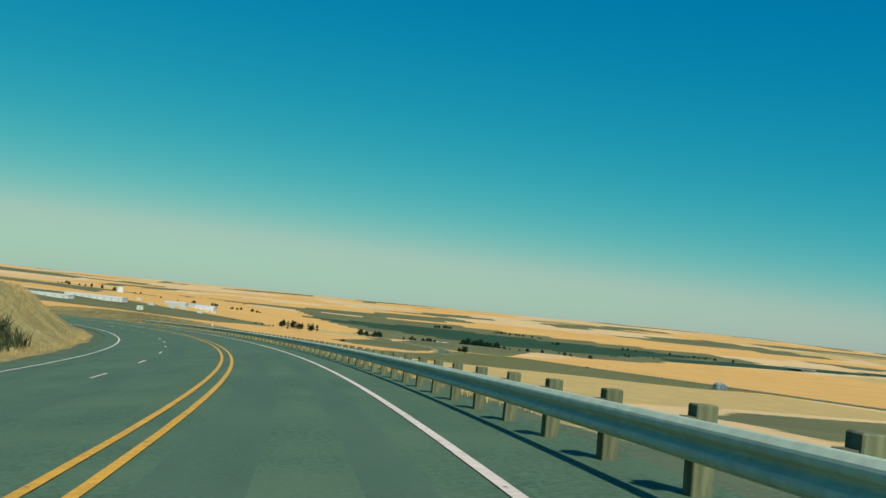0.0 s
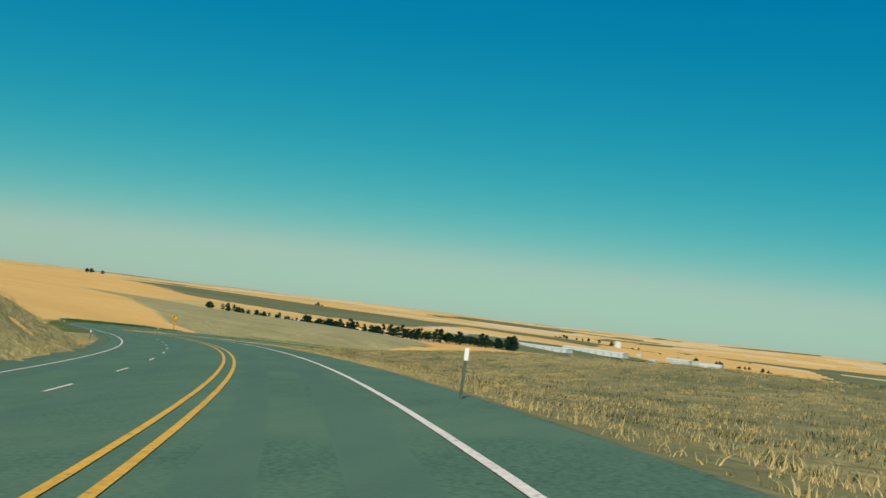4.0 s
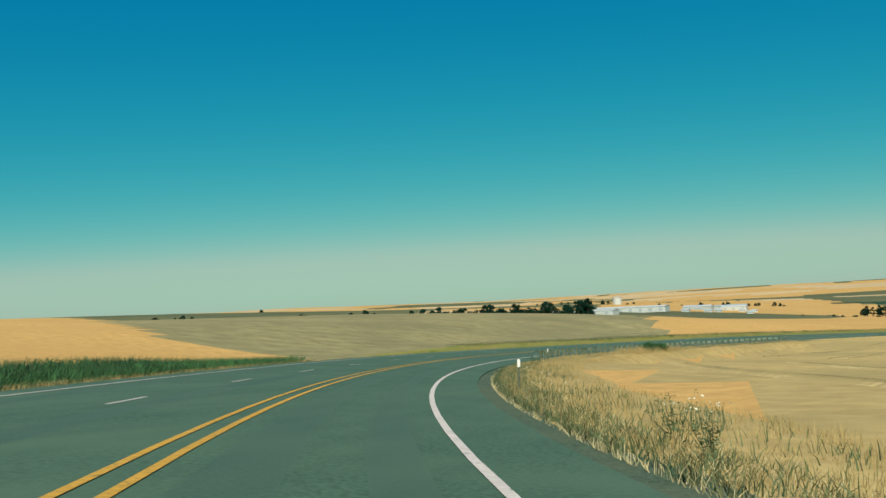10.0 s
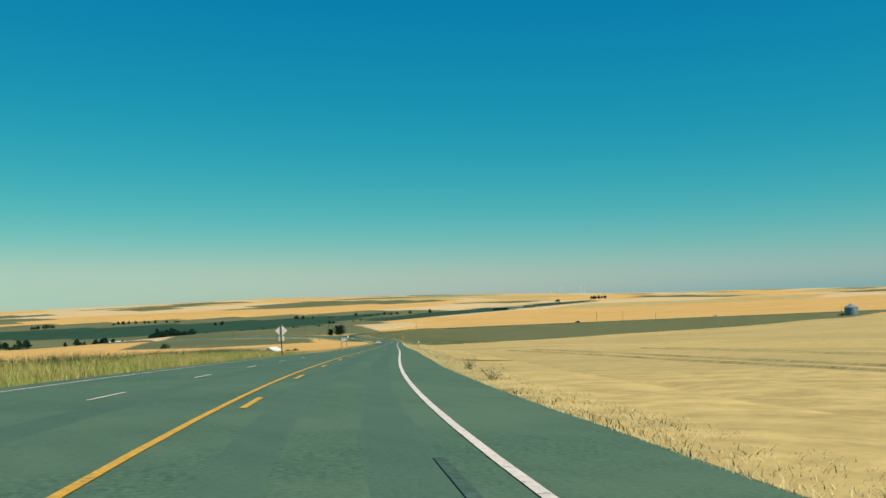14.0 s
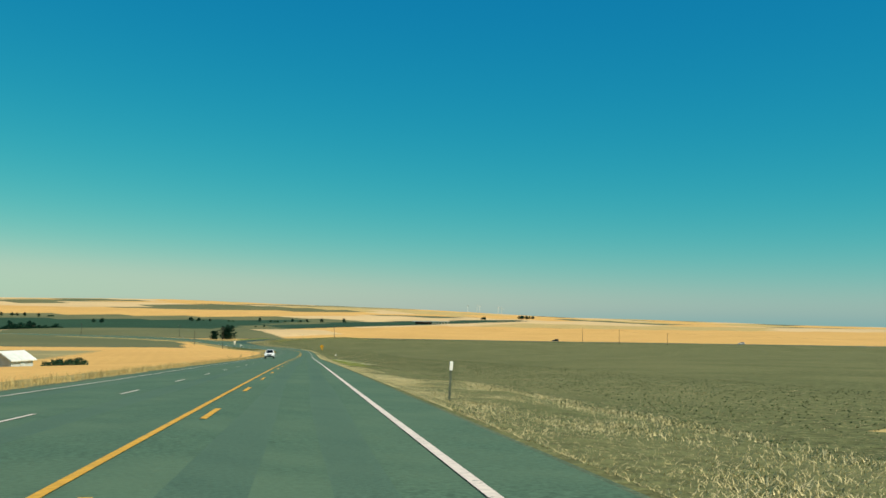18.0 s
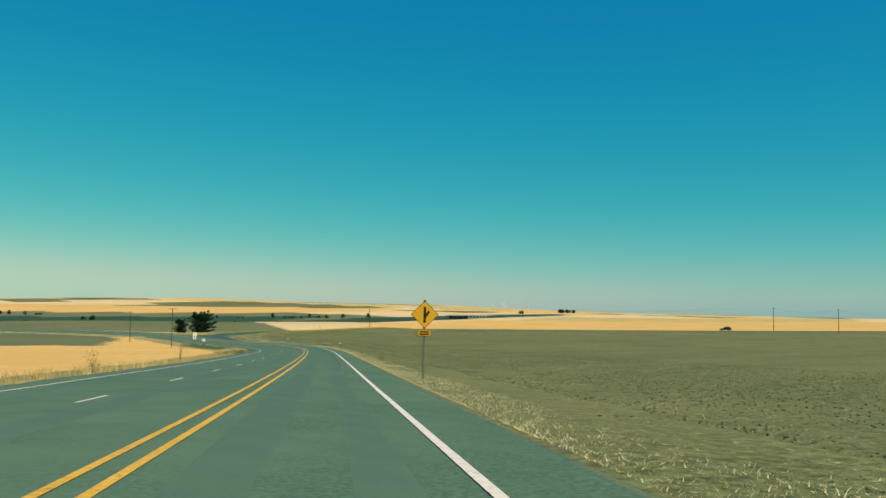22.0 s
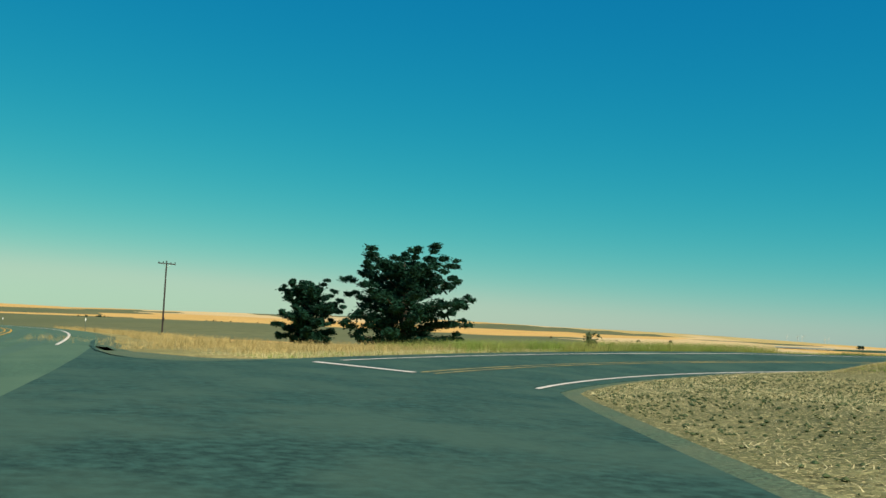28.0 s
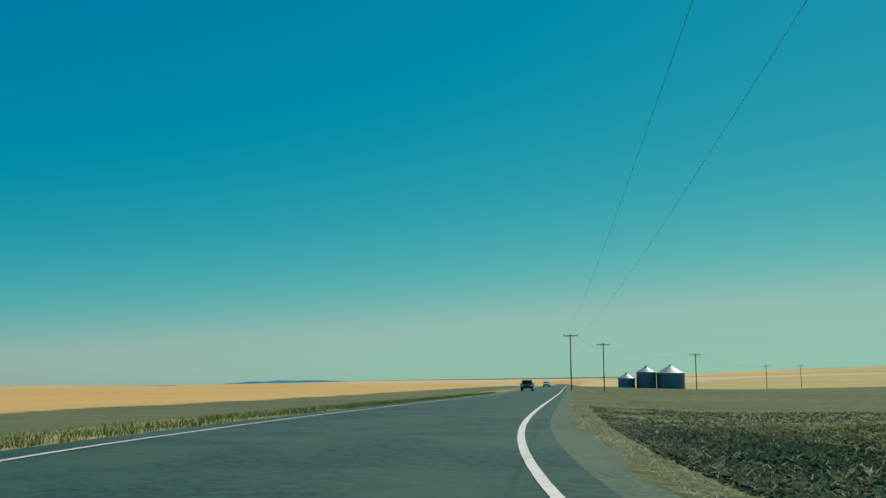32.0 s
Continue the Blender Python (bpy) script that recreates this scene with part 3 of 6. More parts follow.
def ground_height(p, sink=True):
    """The ground at points p; sunk under the roads so that their beds lie free."""
    z = land(p[:, 0], p[:, 1])
    for track, left, right in ((A, A_LEFT, None), (B, B_LEFT, B_RIGHT)):
        s, l = track.near(p, 60)
        ok = ~np.isnan(s)
        if track is B:
            ok &= (s > 33)
        if not ok.any():
            continue
        s, l = s[ok], l[ok]
        r = a_right(s) if right is None else right
        d = np.where(l > 0, l - r, left - l)
        side = np.where(l > 0, r, left)
        road = track.at(s, side)[:, 2] - 0.12 - 0.05 * np.clip(d, 0, 8)
        if track is A:
            # a cut bank on the inner side of the first bend, a fill on its outer side
            bank = np.where(l < 0, ease(d, 1.8, 10) * 5.0 * ease(s, -60, -20) * (1 - ease(s, 300, 375)), 0)
            fill = np.where(l > 0, -ease(d, 2.0, 14) * 4.0 * (1 - ease(s, 150, 185)) - ease(d, 2.5, 9) * 1.6 * ease(s, 670, 700) * (1 - ease(s, 800, 830)), 0)
            low = np.where(l < 0, ease(d, 1.5, 7) * (0.75 * ease(s, 480, 520) * (1 - ease(s, 630, 670)) + 0.7 * ease(s, 690, 730) * (1 - ease(s, 930, 990))), 0)
            road = road + bank + fill + low
        else:
            # the field inside the side road's bend stands higher than the banked road
            road = road + np.where(l > 0, ease(d, 1.5, 9) * 1.6 * ease(s, 36, 60) * (1 - ease(s, 125, 160)), 0)
        w = ease(d, 6, 45)
        v = road * (1 - w) + z[ok] * w
        if sink:
            v = np.where(d < 5.0, v - 0.9 * (1 - ease(d, 2.5, 5.0)), v)
        z[ok] = v
    if sink:
        # room for the junction's own ground
        hole = inside(p[:, 0], p[:, 1], JUNCTION)
        z[hole] -= 1.3
    return z


def axis(lo, hi, step, far_lo, far_hi, grow):
    mid = list(np.arange(lo, hi + 0.1, step))
    up, v, h = [], hi, step
    while v < far_hi:
        h *= grow
        v += h
        up.append(v)
    down, v, h = [], lo, step
    while v > far_lo:
        h *= grow
        v -= h
        down.append(v)
    return np.array(down[::-1] + mid + up)


GX = axis(-400, 580, 5.0, -8200, 8200, 1.055)
GY = axis(-60, 1600, 5.0, -1500, 8200, 1.05)
gx, gy = np.meshgrid(GX, GY)
flat = np.stack([gx.ravel(), gy.ravel()], 1)
gz = ground_height(flat)

# ---- fields: which crop stands where ----
def along(track, s0, s1, lat, n=8):
    return [tuple(p[:2]) for p in track.at(np.linspace(s0, s1, n), lat)]


CROPS = [DRY_GRASS, WHEAT, STUBBLE, GREY_STUBBLE, PLOWED, FALLOW, GREEN_CROP, SCRUB, HAZED_WHEAT]
GRASS_, WHEAT_, STUBBLE_, GREY_, PLOWED_, FALLOW_, GREEN_, SCRUB_, HAZED_ = range(9)
cx, cy = (GX[1:] + GX[:-1]) / 2, (GY[1:] + GY[:-1]) / 2
fx, fy = (v.ravel() for v in np.meshgrid(cx, cy))


def hashed(a, b, seed):
    v = np.sin(a * 127.1 + b * 311.7 + seed * 74.7) * 43758.5453
    return v - np.floor(v)


# far country: long strips of wheat, haze-paled wheat and fallow, slightly skewed
u, v = fx * 0.94 + fy * 0.34, -fx * 0.34 + fy * 0.94
row = np.floor(v / 290 + 0.25 * np.sin(u / 700))
col = np.floor(u / 560 + hashed(row, row * 0, 3) * 2 + 0.08 * np.sin(v / 160))
pick = hashed(row, col, 1)
crop = np.where(pick < 0.30, WHEAT_, np.where(pick < 0.62, HAZED_, np.where(pick < 0.72, STUBBLE_, np.where(pick < 0.95, FALLOW_, GREY_))))
PATCHES = [
    (WHEAT_, [(-3550, 3570), (-2660, 3580), (-2110, 4100), (-960, 2650), (-770, 1650), (-890, 1430), (-720, 1030), (-1500, 900), (-3500, 2200)]),
    (FALLOW_, [(-1500, 2600), (-770, 2150), (-640, 1560), (-740, 1400), (-900, 1350), (-1300, 1700)]),
    (WHEAT_, [(-440, 2300), (-190, 2500), (70, 1990), (110, 1540), (-60, 1150), (-140, 1000), (-240, 930), (-420, 1100), (-520, 1350)]),
    (FALLOW_, [(-560, 1420), (-400, 1290), (-310, 1550), (-170, 1680), (-90, 1900), (-120, 2120), (-420, 2060), (-600, 1750)]),
    (WHEAT_, [(-410, 3430), (-160, 3110), (-10, 3170), (120, 2810), (140, 2460), (50, 2290), (-120, 2140), (-300, 2080), (-520, 2300)]),
    (WHEAT_, [(-900, 4450), (-500, 3990), (-200, 3950), (-200, 3540), (-440, 3400), (-700, 3400)]),
    (FALLOW_, [(150, 2250), (140, 2480), (0, 2800), (-90, 3300), (1200, 3400), (1300, 2650), (900, 2300), (480, 2250)]),
    (GREEN_, [(-60, 2850), (350, 3050), (1000, 2800), (1220, 2720), (790, 2460), (350, 2600)]),
    (WHEAT_, [(1080, 2980), (1700, 3000), (2600, 3300), (1500, 3700), (600, 3650), (500, 3300)]),
    (WHEAT_, [(-900, -400), (-12, -400), (-40, 60), (-60, 200), (-200, 330), (-330, 430), (-600, 520), (-900, 600)]),
    (GRASS_, along(A, -40, 420, -70, 6) + along(A, 420, -40, 40, 10)),
    (STUBBLE_, [(20, -300), (900, -300), (900, 760), (520, 640), (260, 380), (110, 200), (45, 60)]),
    (FALLOW_, [(100, 170), (230, 350), (480, 480), (640, 640), (420, 660), (240, 520), (110, 280)]),
    (STUBBLE_, [(-20, 330), (120, 420), (300, 620), (620, 820), (560, 1080), (485, 1125), (-60, 1000), (-106, 950), (-200, 815), (-270, 720), (-296, 600), (-270, 480), (-170, 380), (-70, 300)]),
    (SCRUB_, along(A, 170, 415, 8, 8) + along(A, 415, 170, 75, 8)),
    (WHEAT_, along(A, 290, 682, -14, 12) + [(-345, 600), (-365, 619), (-555, 817), (-1000, 1238), (-1300, 1200), (-1100, 700), (-700, 150), (-130, 200)]),
    (GREY_, along(A, 690, 800, -14, 8) + [(-312, 846), (-410, 1000), (-580, 1080), (-710, 1090), (-760, 985), (-555, 817), (-365, 619), (-345, 600)]),
    (WHEAT_, along(A, 826, 985, -24, 8) + [(-180, 950), (-250, 1060), (-420, 1010), (-312, 850)]),
    (WHEAT_, along(A, 1035, 1575, -13, 8) + [(130, 1395), (60, 1420), (-40, 1330), (-150, 1130), (-140, 1010)]),
    (GREY_, [(-60, 1130), (20, 1260), (60, 1330), (0, 1370), (-110, 1250)]),
    (FALLOW_, [(60, 1425), (140, 1400), (182, 1480), (190, 1560), (230, 1540), (300, 1520), (490, 1930), (610, 2210), (400, 2130), (130, 1700), (20, 1520)]),
    (PLOWED_, along(A, 1074, 1640, 4, 14) + along(B, 40, 150, 2, 8) + along(B, 160, 560, 4, 3) + [(490, 1120), (183, 1010), (4, 965), (-40, 944), (-94, 936)]),
    (WHEAT_, along(B, 110, 700, -34, 8) + [(1500, 600), (1900, 1500), (1730, 1740), (1250, 2360), (900, 2380), (650, 2070), (420, 1620), (330, 1540)]),
    (GREEN_, [(930, 2400), (900, 2500), (1300, 2610), (1740, 2690), (1940, 2660), (1240, 2390)]),
    (FALLOW_, along(B, 60, 700, -6, 9) + along(B, 700, 110, -34, 8)),
]
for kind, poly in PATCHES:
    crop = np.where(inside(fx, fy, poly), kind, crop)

nx = len(GX)
verts = np.column_stack([flat, gz])
ids = np.arange(len(verts)).reshape(len(GY), nx)
quads = np.stack([ids[:-1, :-1].ravel(), ids[:-1, 1:].ravel(), ids[1:, 1:].ravel(), ids[1:, :-1].ravel()], 1)
ground = tagged(raw("ground", verts, quads.tolist(), CROPS, smooth=True), "rolling farmland of ripe wheat, stubble and bare fallow fields", "ground", kind="structure")
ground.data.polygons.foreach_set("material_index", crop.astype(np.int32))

# ---- verges beside the roads ----
def span(a, b, step):
    return np.linspace(a, b, int((b - a) / step) + 1)


def verge(track, s, start, sign, reach, label, inner=GRAVEL, outer=DRY_GRASS, gravel=2):
    cols = []
    offsets = [0.0, 0.4, 1.3, 2.2, 3.5, 5.0, 7.0, 9.5]
    lat0 = start(s) if callable(start) else np.full(len(s), float(start))
    for o in offsets:
        ragged = np.array([noise.noise((v * 0.21, o, sign * 2.0)) for v in s]) * (0.9 if 0.4 < o < 7 else 0)
        p = track.at(s, lat0 + sign * (o * reach + ragged * min(1.0, o / 2)))
        g = ground_height(p[:, :2], sink=False)
        rough = np.array([noise.noise((q[0] * 0.6, q[1] * 0.6, 0.3)) for q in p]) * 0.10
        if o == 0:
            p[:, 2] -= 0.05
        elif o == 0.4:
            p[:, 2] -= 0.08
        elif o == offsets[-1]:
            p[:, 2] = g - 0.3
        else:
            p[:, 2] = g + 0.06 + rough * min(1, o / 3)
        cols.append(p)
    m, n = len(cols), len(s)
    vv = np.stack(cols, 1).reshape(-1, 3)
    f = [(i * m + j, i * m + j + 1, (i + 1) * m + j + 1, (i + 1) * m + j) for i in range(n - 1) for j in range(m - 1)]
    if sign < 0:
        f = [q[::-1] for q in f]
    ob = tagged(raw("verge", vv, f, [inner, outer], smooth=True), label, "verge", kind="structure")
    ob.data.polygons.foreach_set("material_index", np.array([0 if j < gravel else 1 for i in range(n - 1) for j in range(m - 1)], np.int32))
    return ob


verge(A, span(-40, 178, 3.0), a_right, 1, 1.0, "gravel shoulder and dry grass slope beside the highway")
verge(A, span(176, 431, 3.0), a_right, 1, 1.0, "gravel shoulder and olive scrub beside the highway", outer=SCRUB, gravel=1)
verge(A, span(430, 684, 3.0), a_right, 1, 0.75, "gravel shoulder and dry grass beside stubble", outer=STUBBLE, gravel=2)
verge(A, span(682, 822, 3.0), a_right, 1, 0.75, "gravel shoulder under the guardrail beside stubble", outer=STUBBLE, gravel=4)
verge(A, span(820, 886, 3.0), a_right, 1, 0.75, "gravel shoulder at the end of the guardrail", outer=STUBBLE, gravel=1)
verge(A, span(884, 1076, 3.0), a_right, 1, 0.75, "gravel shoulder beside the stubble field", outer=STUBBLE, gravel=1)
verge(A, span(1074, 1606, 3.0), a_right, 1, 0.75, "gravel shoulder beside plowed soil", outer=PLOWED, gravel=1)
verge(A, span(1712, 1981, 3.0), a_right, 1, 1.0, "gravel shoulder and dry grass past the junction")
verge(A, span(-40, 1981, 3.0), A_LEFT, -1, 1.0, "narrow gravel shoulder and weedy verge of the highway")
verge(B, span(54, 700, 2.0), B_RIGHT, 1, 0.62, "dusty shoulder of the side road beside plowed soil", outer=PLOWED)
verge(B, span(36, 700, 2.0), B_LEFT, -1, 1.0, "dry grass verge of the side road", gravel=1)


def corner(name, inner, outer, mats, gravel, label, rise=0.0):
    """Ground between a curved road edge and the field, with a low rough rise."""
    shares = [0, 0.04, 0.09, 0.15, 0.22, 0.3, 0.4, 0.52, 0.64, 0.76, 0.88, 1.0]
    cols, n = len(shares), len(inner)
    outer = outer.copy()
    outer[:, 2] = ground_height(outer[:, :2], sink=False) + 0.04
    vv = []
    for i, (a, b) in enumerate(zip(inner, outer)):
        row_ = np.array([a * (1 - u) + b * u for u in shares])
        lie = ground_height(row_[:, :2], sink=False) + 0.07
        own = min(1.0, min(i, n - 1 - i) / 7)
        for u, p, z in zip(shares, row_, lie):
            p[2] = p[2] * own + (p[2] if u < 0.01 else z) * (1 - own)
            if i in (0, n - 1) and u > 0.01:
                p[2] -= 0.35
            p[2] += -0.03 * (u < 0.01) + rise * own * float(ease(u, 0.1, 0.35) * (1 - ease(u, 0.7, 1.0))) + (0.09 * noise.noise((p[0] * 0.7, p[1] * 0.7, 1.0)) if 0.1 < u < 0.9 else 0)
            vv.append(p)
    f = [(i * cols + j, i * cols + j + 1, (i + 1) * cols + j + 1, (i + 1) * cols + j) for i in range(n - 1) for j in range(cols - 1)]
    ob = tagged(raw(name, vv, f, mats, smooth=True), label, "verge", kind="structure")
    ob.data.polygons.foreach_set("material_index", np.array([0 if j < gravel else 1 for i in range(n - 1) for j in range(cols - 1)], np.int32))
    return outer


right_outer = corner("verge_corner", right_edge, right_outer, [GRAVEL, LITTER], 1, "gravel and straw-littered corner beside the junction", 0.35)
corner("verge_corner", left_edge, left_outer, [GRAVEL, DRY_GRASS], 2, "dry grass corner beside the junction")


# ---- tracks pressed into the stubble ----
def field_track(points, width, mat, label):
    """A narrow strip laid over the field along a smooth line of (station, offset) beside the highway."""
    t = np.linspace(0, 1, 60)
    k = np.linspace(0, 1, len(points))
    st, la = np.interp(t, k, [q[0] for q in points]), np.interp(t, k, [q[1] for q in points])
    for _ in range(12):
        la[1:-1] = (la[:-2] + 2 * la[1:-1] + la[2:]) / 4
    cols = []
    for side in (-1, 0, 1):
        wob = np.array([noise.noise((v * 0.05, side * 3.0, width)) for v in st]) * width * 0.5
        p = A.at(st, la + side * width / 2 + wob)
        p[:, 2] = ground_height(p[:, :2], sink=False) + (0.10 if side == 0 else -0.03)
        cols.append(p)
    vv = np.stack(cols, 1).reshape(-1, 3)
    f = [(i * 3 + j, i * 3 + j + 1, (i + 1) * 3 + j + 1, (i + 1) * 3 + j) for i in range(59) for j in range(2)]
    tagged(raw("field_track", vv, f, mat, smooth=True), label, "wheel track", kind="structure")


for off in (0.0, 2.6):
    field_track([(772, 15 + off), (800, 19 + off), (835, 22 + off), (880, 17 + off), (930, 14 + off)], 0.7, WHEEL_TRACK, "dark wheel track across the stubble")
    field_track([(745, 30 + off), (800, 34 + off), (850, 33 + off), (920, 26 + off)], 0.6, WHEEL_TRACK, "dark wheel track across the stubble")
for off, s0, s1 in ((15, 440, 690), (24, 450, 700), (40, 470, 680)):
    field_track([(s0, off), ((s0 + s1) / 2, off + 5), (s1, off)], 0.9, PALE_TRACK, "pale raked line of straw on the stubble")
    field_track([(s0 + 8, off + 2.2), ((s0 + s1) / 2, off + 7), (s1 - 20, off + 2)], 0.6, WHEEL_TRACK, "dark wheel track on the stubble")

# ---- guardrails ----
def w_beam(track, s0, s1, lat, parent):
    prof = [(0.0, 0.0), (0.022, 0.006), (0.074, 0.042), (0.083, 0.062), (0.083, 0.092), (0.074, 0.108), (0.010, 0.142), (0.0, 0.156),
            (0.010, 0.170), (0.074, 0.204), (0.083, 0.220), (0.083, 0.250), (0.074, 0.270), (0.022, 0.306), (0.0, 0.312)]
    back = [(x - 0.012, z) for x, z in prof[::-1]]
    loop = prof + back
    s = np.arange(s0, s1 + 0.01, 3.81)
    m = len(loop)
    cols = np.stack([track.at(s, lat - dx, 0.36 + dz * 1.1) for dx, dz in loop], 1).reshape(-1, 3)
    f = [(i * m + j, (i + 1) * m + j, (i + 1) * m + (j + 1) % m, i * m + (j + 1) % m) for i in range(len(s) - 1) for j in range(m)]
    return raw("beam", cols, f, STEEL, parent, "ribbed galvanised beam", smooth=False)


def box(bm, x0, y0, z0, x1, y1, z1, bevel=0.0):
    r = bmesh.ops.create_cube(bm, size=1, matrix=Matrix.Translation(((x0 + x1) / 2, (y0 + y1) / 2, (z0 + z1) / 2)) @ Matrix.Diagonal((x1 - x0, y1 - y0, z1 - z0, 1)))
    if bevel:
        bmesh.ops.bevel(bm, geom=[e for e in bm.edges if e.verts[0] in r["verts"]], offset=bevel, segments=1, affect="EDGES")
    return r


def post_mesh():
    bm = bmesh.new()
    box(bm, -0.1, -0.1, -1.0, 0.1, 0.1, 0.79, 0.012)
    return bm


def block_mesh():
    bm = bmesh.new()
    box(bm, -0.2, -0.075, -0.18, 0.0, 0.075, 0.18, 0.01)
    return bm


def guardrail(s0, s1, lat, pitch, phase, label):
    g = thing("guardrail", label, "guardrail")
    w_beam(A, s0, s1, lat, g)
    first, block = None, None
    s = phase - pitch * math.floor((phase - s0 - 0.2) / pitch)
    while s < s1:
        p = A.at(s, lat + 0.32)
        if first is None:
            first = part("post", post_mesh(), POST_WOOD, g)
            block = part("spacer", block_mesh(), POST_WOOD, g)
            a, b = first, block
        else:
            a, b = new("post", first.data), new("spacer", block.data)
            a.parent = b.parent = g
        h = A.heading(s)
        a.matrix_world = spot(*p, h + random.uniform(-4, 4), random.uniform(-1.5, 1.5), random.uniform(-1.5, 1.5))
        b.matrix_world = spot(p[0], p[1], p[2] + 0.5, h)
        s += pitch
    return g


guardrail(-24, 177, 3.15, 2.42, 66.1, "galvanised steel guardrail on weathered timber posts above the valley")
guardrail(683, 815, 2.85, 2.7, 712.1, "galvanised steel guardrail on timber posts round the bend")

# ---- small builders ----
def tube(bm, a, b, r0, r1, n=8):
    a, b = Vector(a), Vector(b)
    d = b - a
    m = Matrix.Translation(a) @ d.to_track_quat("Z", "Y").to_matrix().to_4x4()
    rings = []
    for z, r in ((0, r0), (d.length, r1)):
        rings.append([bm.verts.new(m @ Vector((math.cos(2 * math.pi * i / n) * r, math.sin(2 * math.pi * i / n) * r, z))) for i in range(n)])
    for i in range(n):
        bm.faces.new((rings[0][i], rings[0][(i + 1) % n], rings[1][(i + 1) % n], rings[1][i]))
    bm.faces.new(rings[0][::-1])
    bm.faces.new(rings[1])


def plate(bm, outline, y, thick):
    """A flat sheet in the x-z plane, its face towards -y."""
    front = [bm.verts.new((x, y, z)) for x, z in outline]
    back = [bm.verts.new((x, y + thick, z)) for x, z in outline]
    bm.faces.new(front)
    bm.faces.new(back[::-1])
    n = len(outline)
    for i in range(n):
        bm.faces.new((front[(i + 1) % n], front[i], back[i], back[(i + 1) % n]))


def rounded(w, h, r, cx=0.0, cz=0.0, turn=0.0, n=4):
    """The outline of a sheet with rounded corners."""
    pts = []
    for sx, sz, a0 in ((1, 1, 0), (-1, 1, 90), (-1, -1, 180), (1, -1, 270)):
        for i in range(n + 1):
            a = radians(a0 + 90 * i / n)
            pts.append((sx * (w / 2 - r) + r * math.cos(a), sz * (h / 2 - r) + r * math.sin(a)))
    c, s = math.cos(radians(turn)), math.sin(radians(turn))
    return [(cx + x * c - z * s, cz + x * s + z * c) for x, z in pts]


def text_part(words, size, x, y, z, mat, parent, label=""):
    """Lettering on a sheet that faces -y."""
    cu = bpy.data.curves.new("lettering", "FONT")
    cu.body, cu.size, cu.align_x, cu.align_y, cu.extrude = words, size * K, "CENTER", "CENTER", 0.001
    cu.offset = size * K * 0.018
    tmp = bpy.data.objects.new("lettering", cu)
    me = bpy.data.meshes.new_from_object(tmp)
    bpy.data.objects.remove(tmp)
    me.transform(Matrix.Translation((x * K, y * K, z * K)) @ Matrix.Rotation(radians(90), 4, "X"))
    me.materials.clear()
    me.materials.append(mat)
    ob = new("lettering", me)
    ob.parent = parent
    if label:
        ob["label"] = label
    return ob


def land_at(x, y):
    return float(ground_height(np.array([[x, y]]), sink=False)[0])


def beside(track, s, lat):
    """A place beside a road, on the ground, and the road's heading there."""
    p = track.at(s, lat)
    return float(p[0]), float(p[1]), land_at(p[0], p[1]) + 0.02, track.heading(s)


# ---- signs ----
def sign_post(parent, height, mat=POST_WOOD, size=0.05):
    bm = bmesh.new()
    box(bm, -size, 0.03, -1.2, size, 0.03 + 2 * size, height, 0.008)
    part("post", bm, mat, parent)


def notice_sign():
    x, y, z, h = beside(A, 195, 6.5)
    z += 0.35
    t = thing("notice_sign", "white rectangular traffic notice with three lines of black lettering", "road sign", at=spot(x, y, z, h + 4, 0, 1.5))
    sign_post(t, 3.15)
    bm = bmesh.new()
    plate(bm, rounded(1.37, 0.86, 0.05, 0, 2.72), 0.0, 0.02)
    part("sheet", bm, SIGN_BLACK, t)
    bm = bmesh.new()
    plate(bm, rounded(1.32, 0.81, 0.04, 0, 2.72), -0.004, 0.003)
    part("face", bm, SIGN_WHITE, t)
    for i, words in enumerate(("UNLAWFUL TO PASS", "WHEN SOLID LINE", "IS IN YOUR LANE")):
        text_part(words, 0.136, 0, -0.006, 2.95 - 0.23 * i, SIGN_BLACK, t)


def arrow(bm, pts, width, y, head):
    """A bent arrow along points in the x-z plane."""
    left, right = [], []
    for i, (x, z) in enumerate(pts):
        x0, z0 = pts[max(0, i - 1)]
        x1, z1 = pts[min(len(pts) - 1, i + 1)]
        d = math.hypot(x1 - x0, z1 - z0)
        nx, nz = -(z1 - z0) / d, (x1 - x0) / d
        left.append((x + nx * width / 2, z + nz * width / 2))
        right.append((x - nx * width / 2, z - nz * width / 2))
    for i in range(len(pts) - 1):
        plate(bm, [left[i], right[i], right[i + 1], left[i + 1]], y, 0.002)
    if head:
        (x0, z0), (x1, z1) = pts[-2], pts[-1]
        d = math.hypot(x1 - x0, z1 - z0)
        ux, uz = (x1 - x0) / d, (z1 - z0) / d
        plate(bm, [(x1 - uz * head * 0.6, z1 + ux * head * 0.6), (x1 + uz * head * 0.6, z1 - ux * head * 0.6), (x1 + ux * head, z1 + uz * head)], y, 0.002)


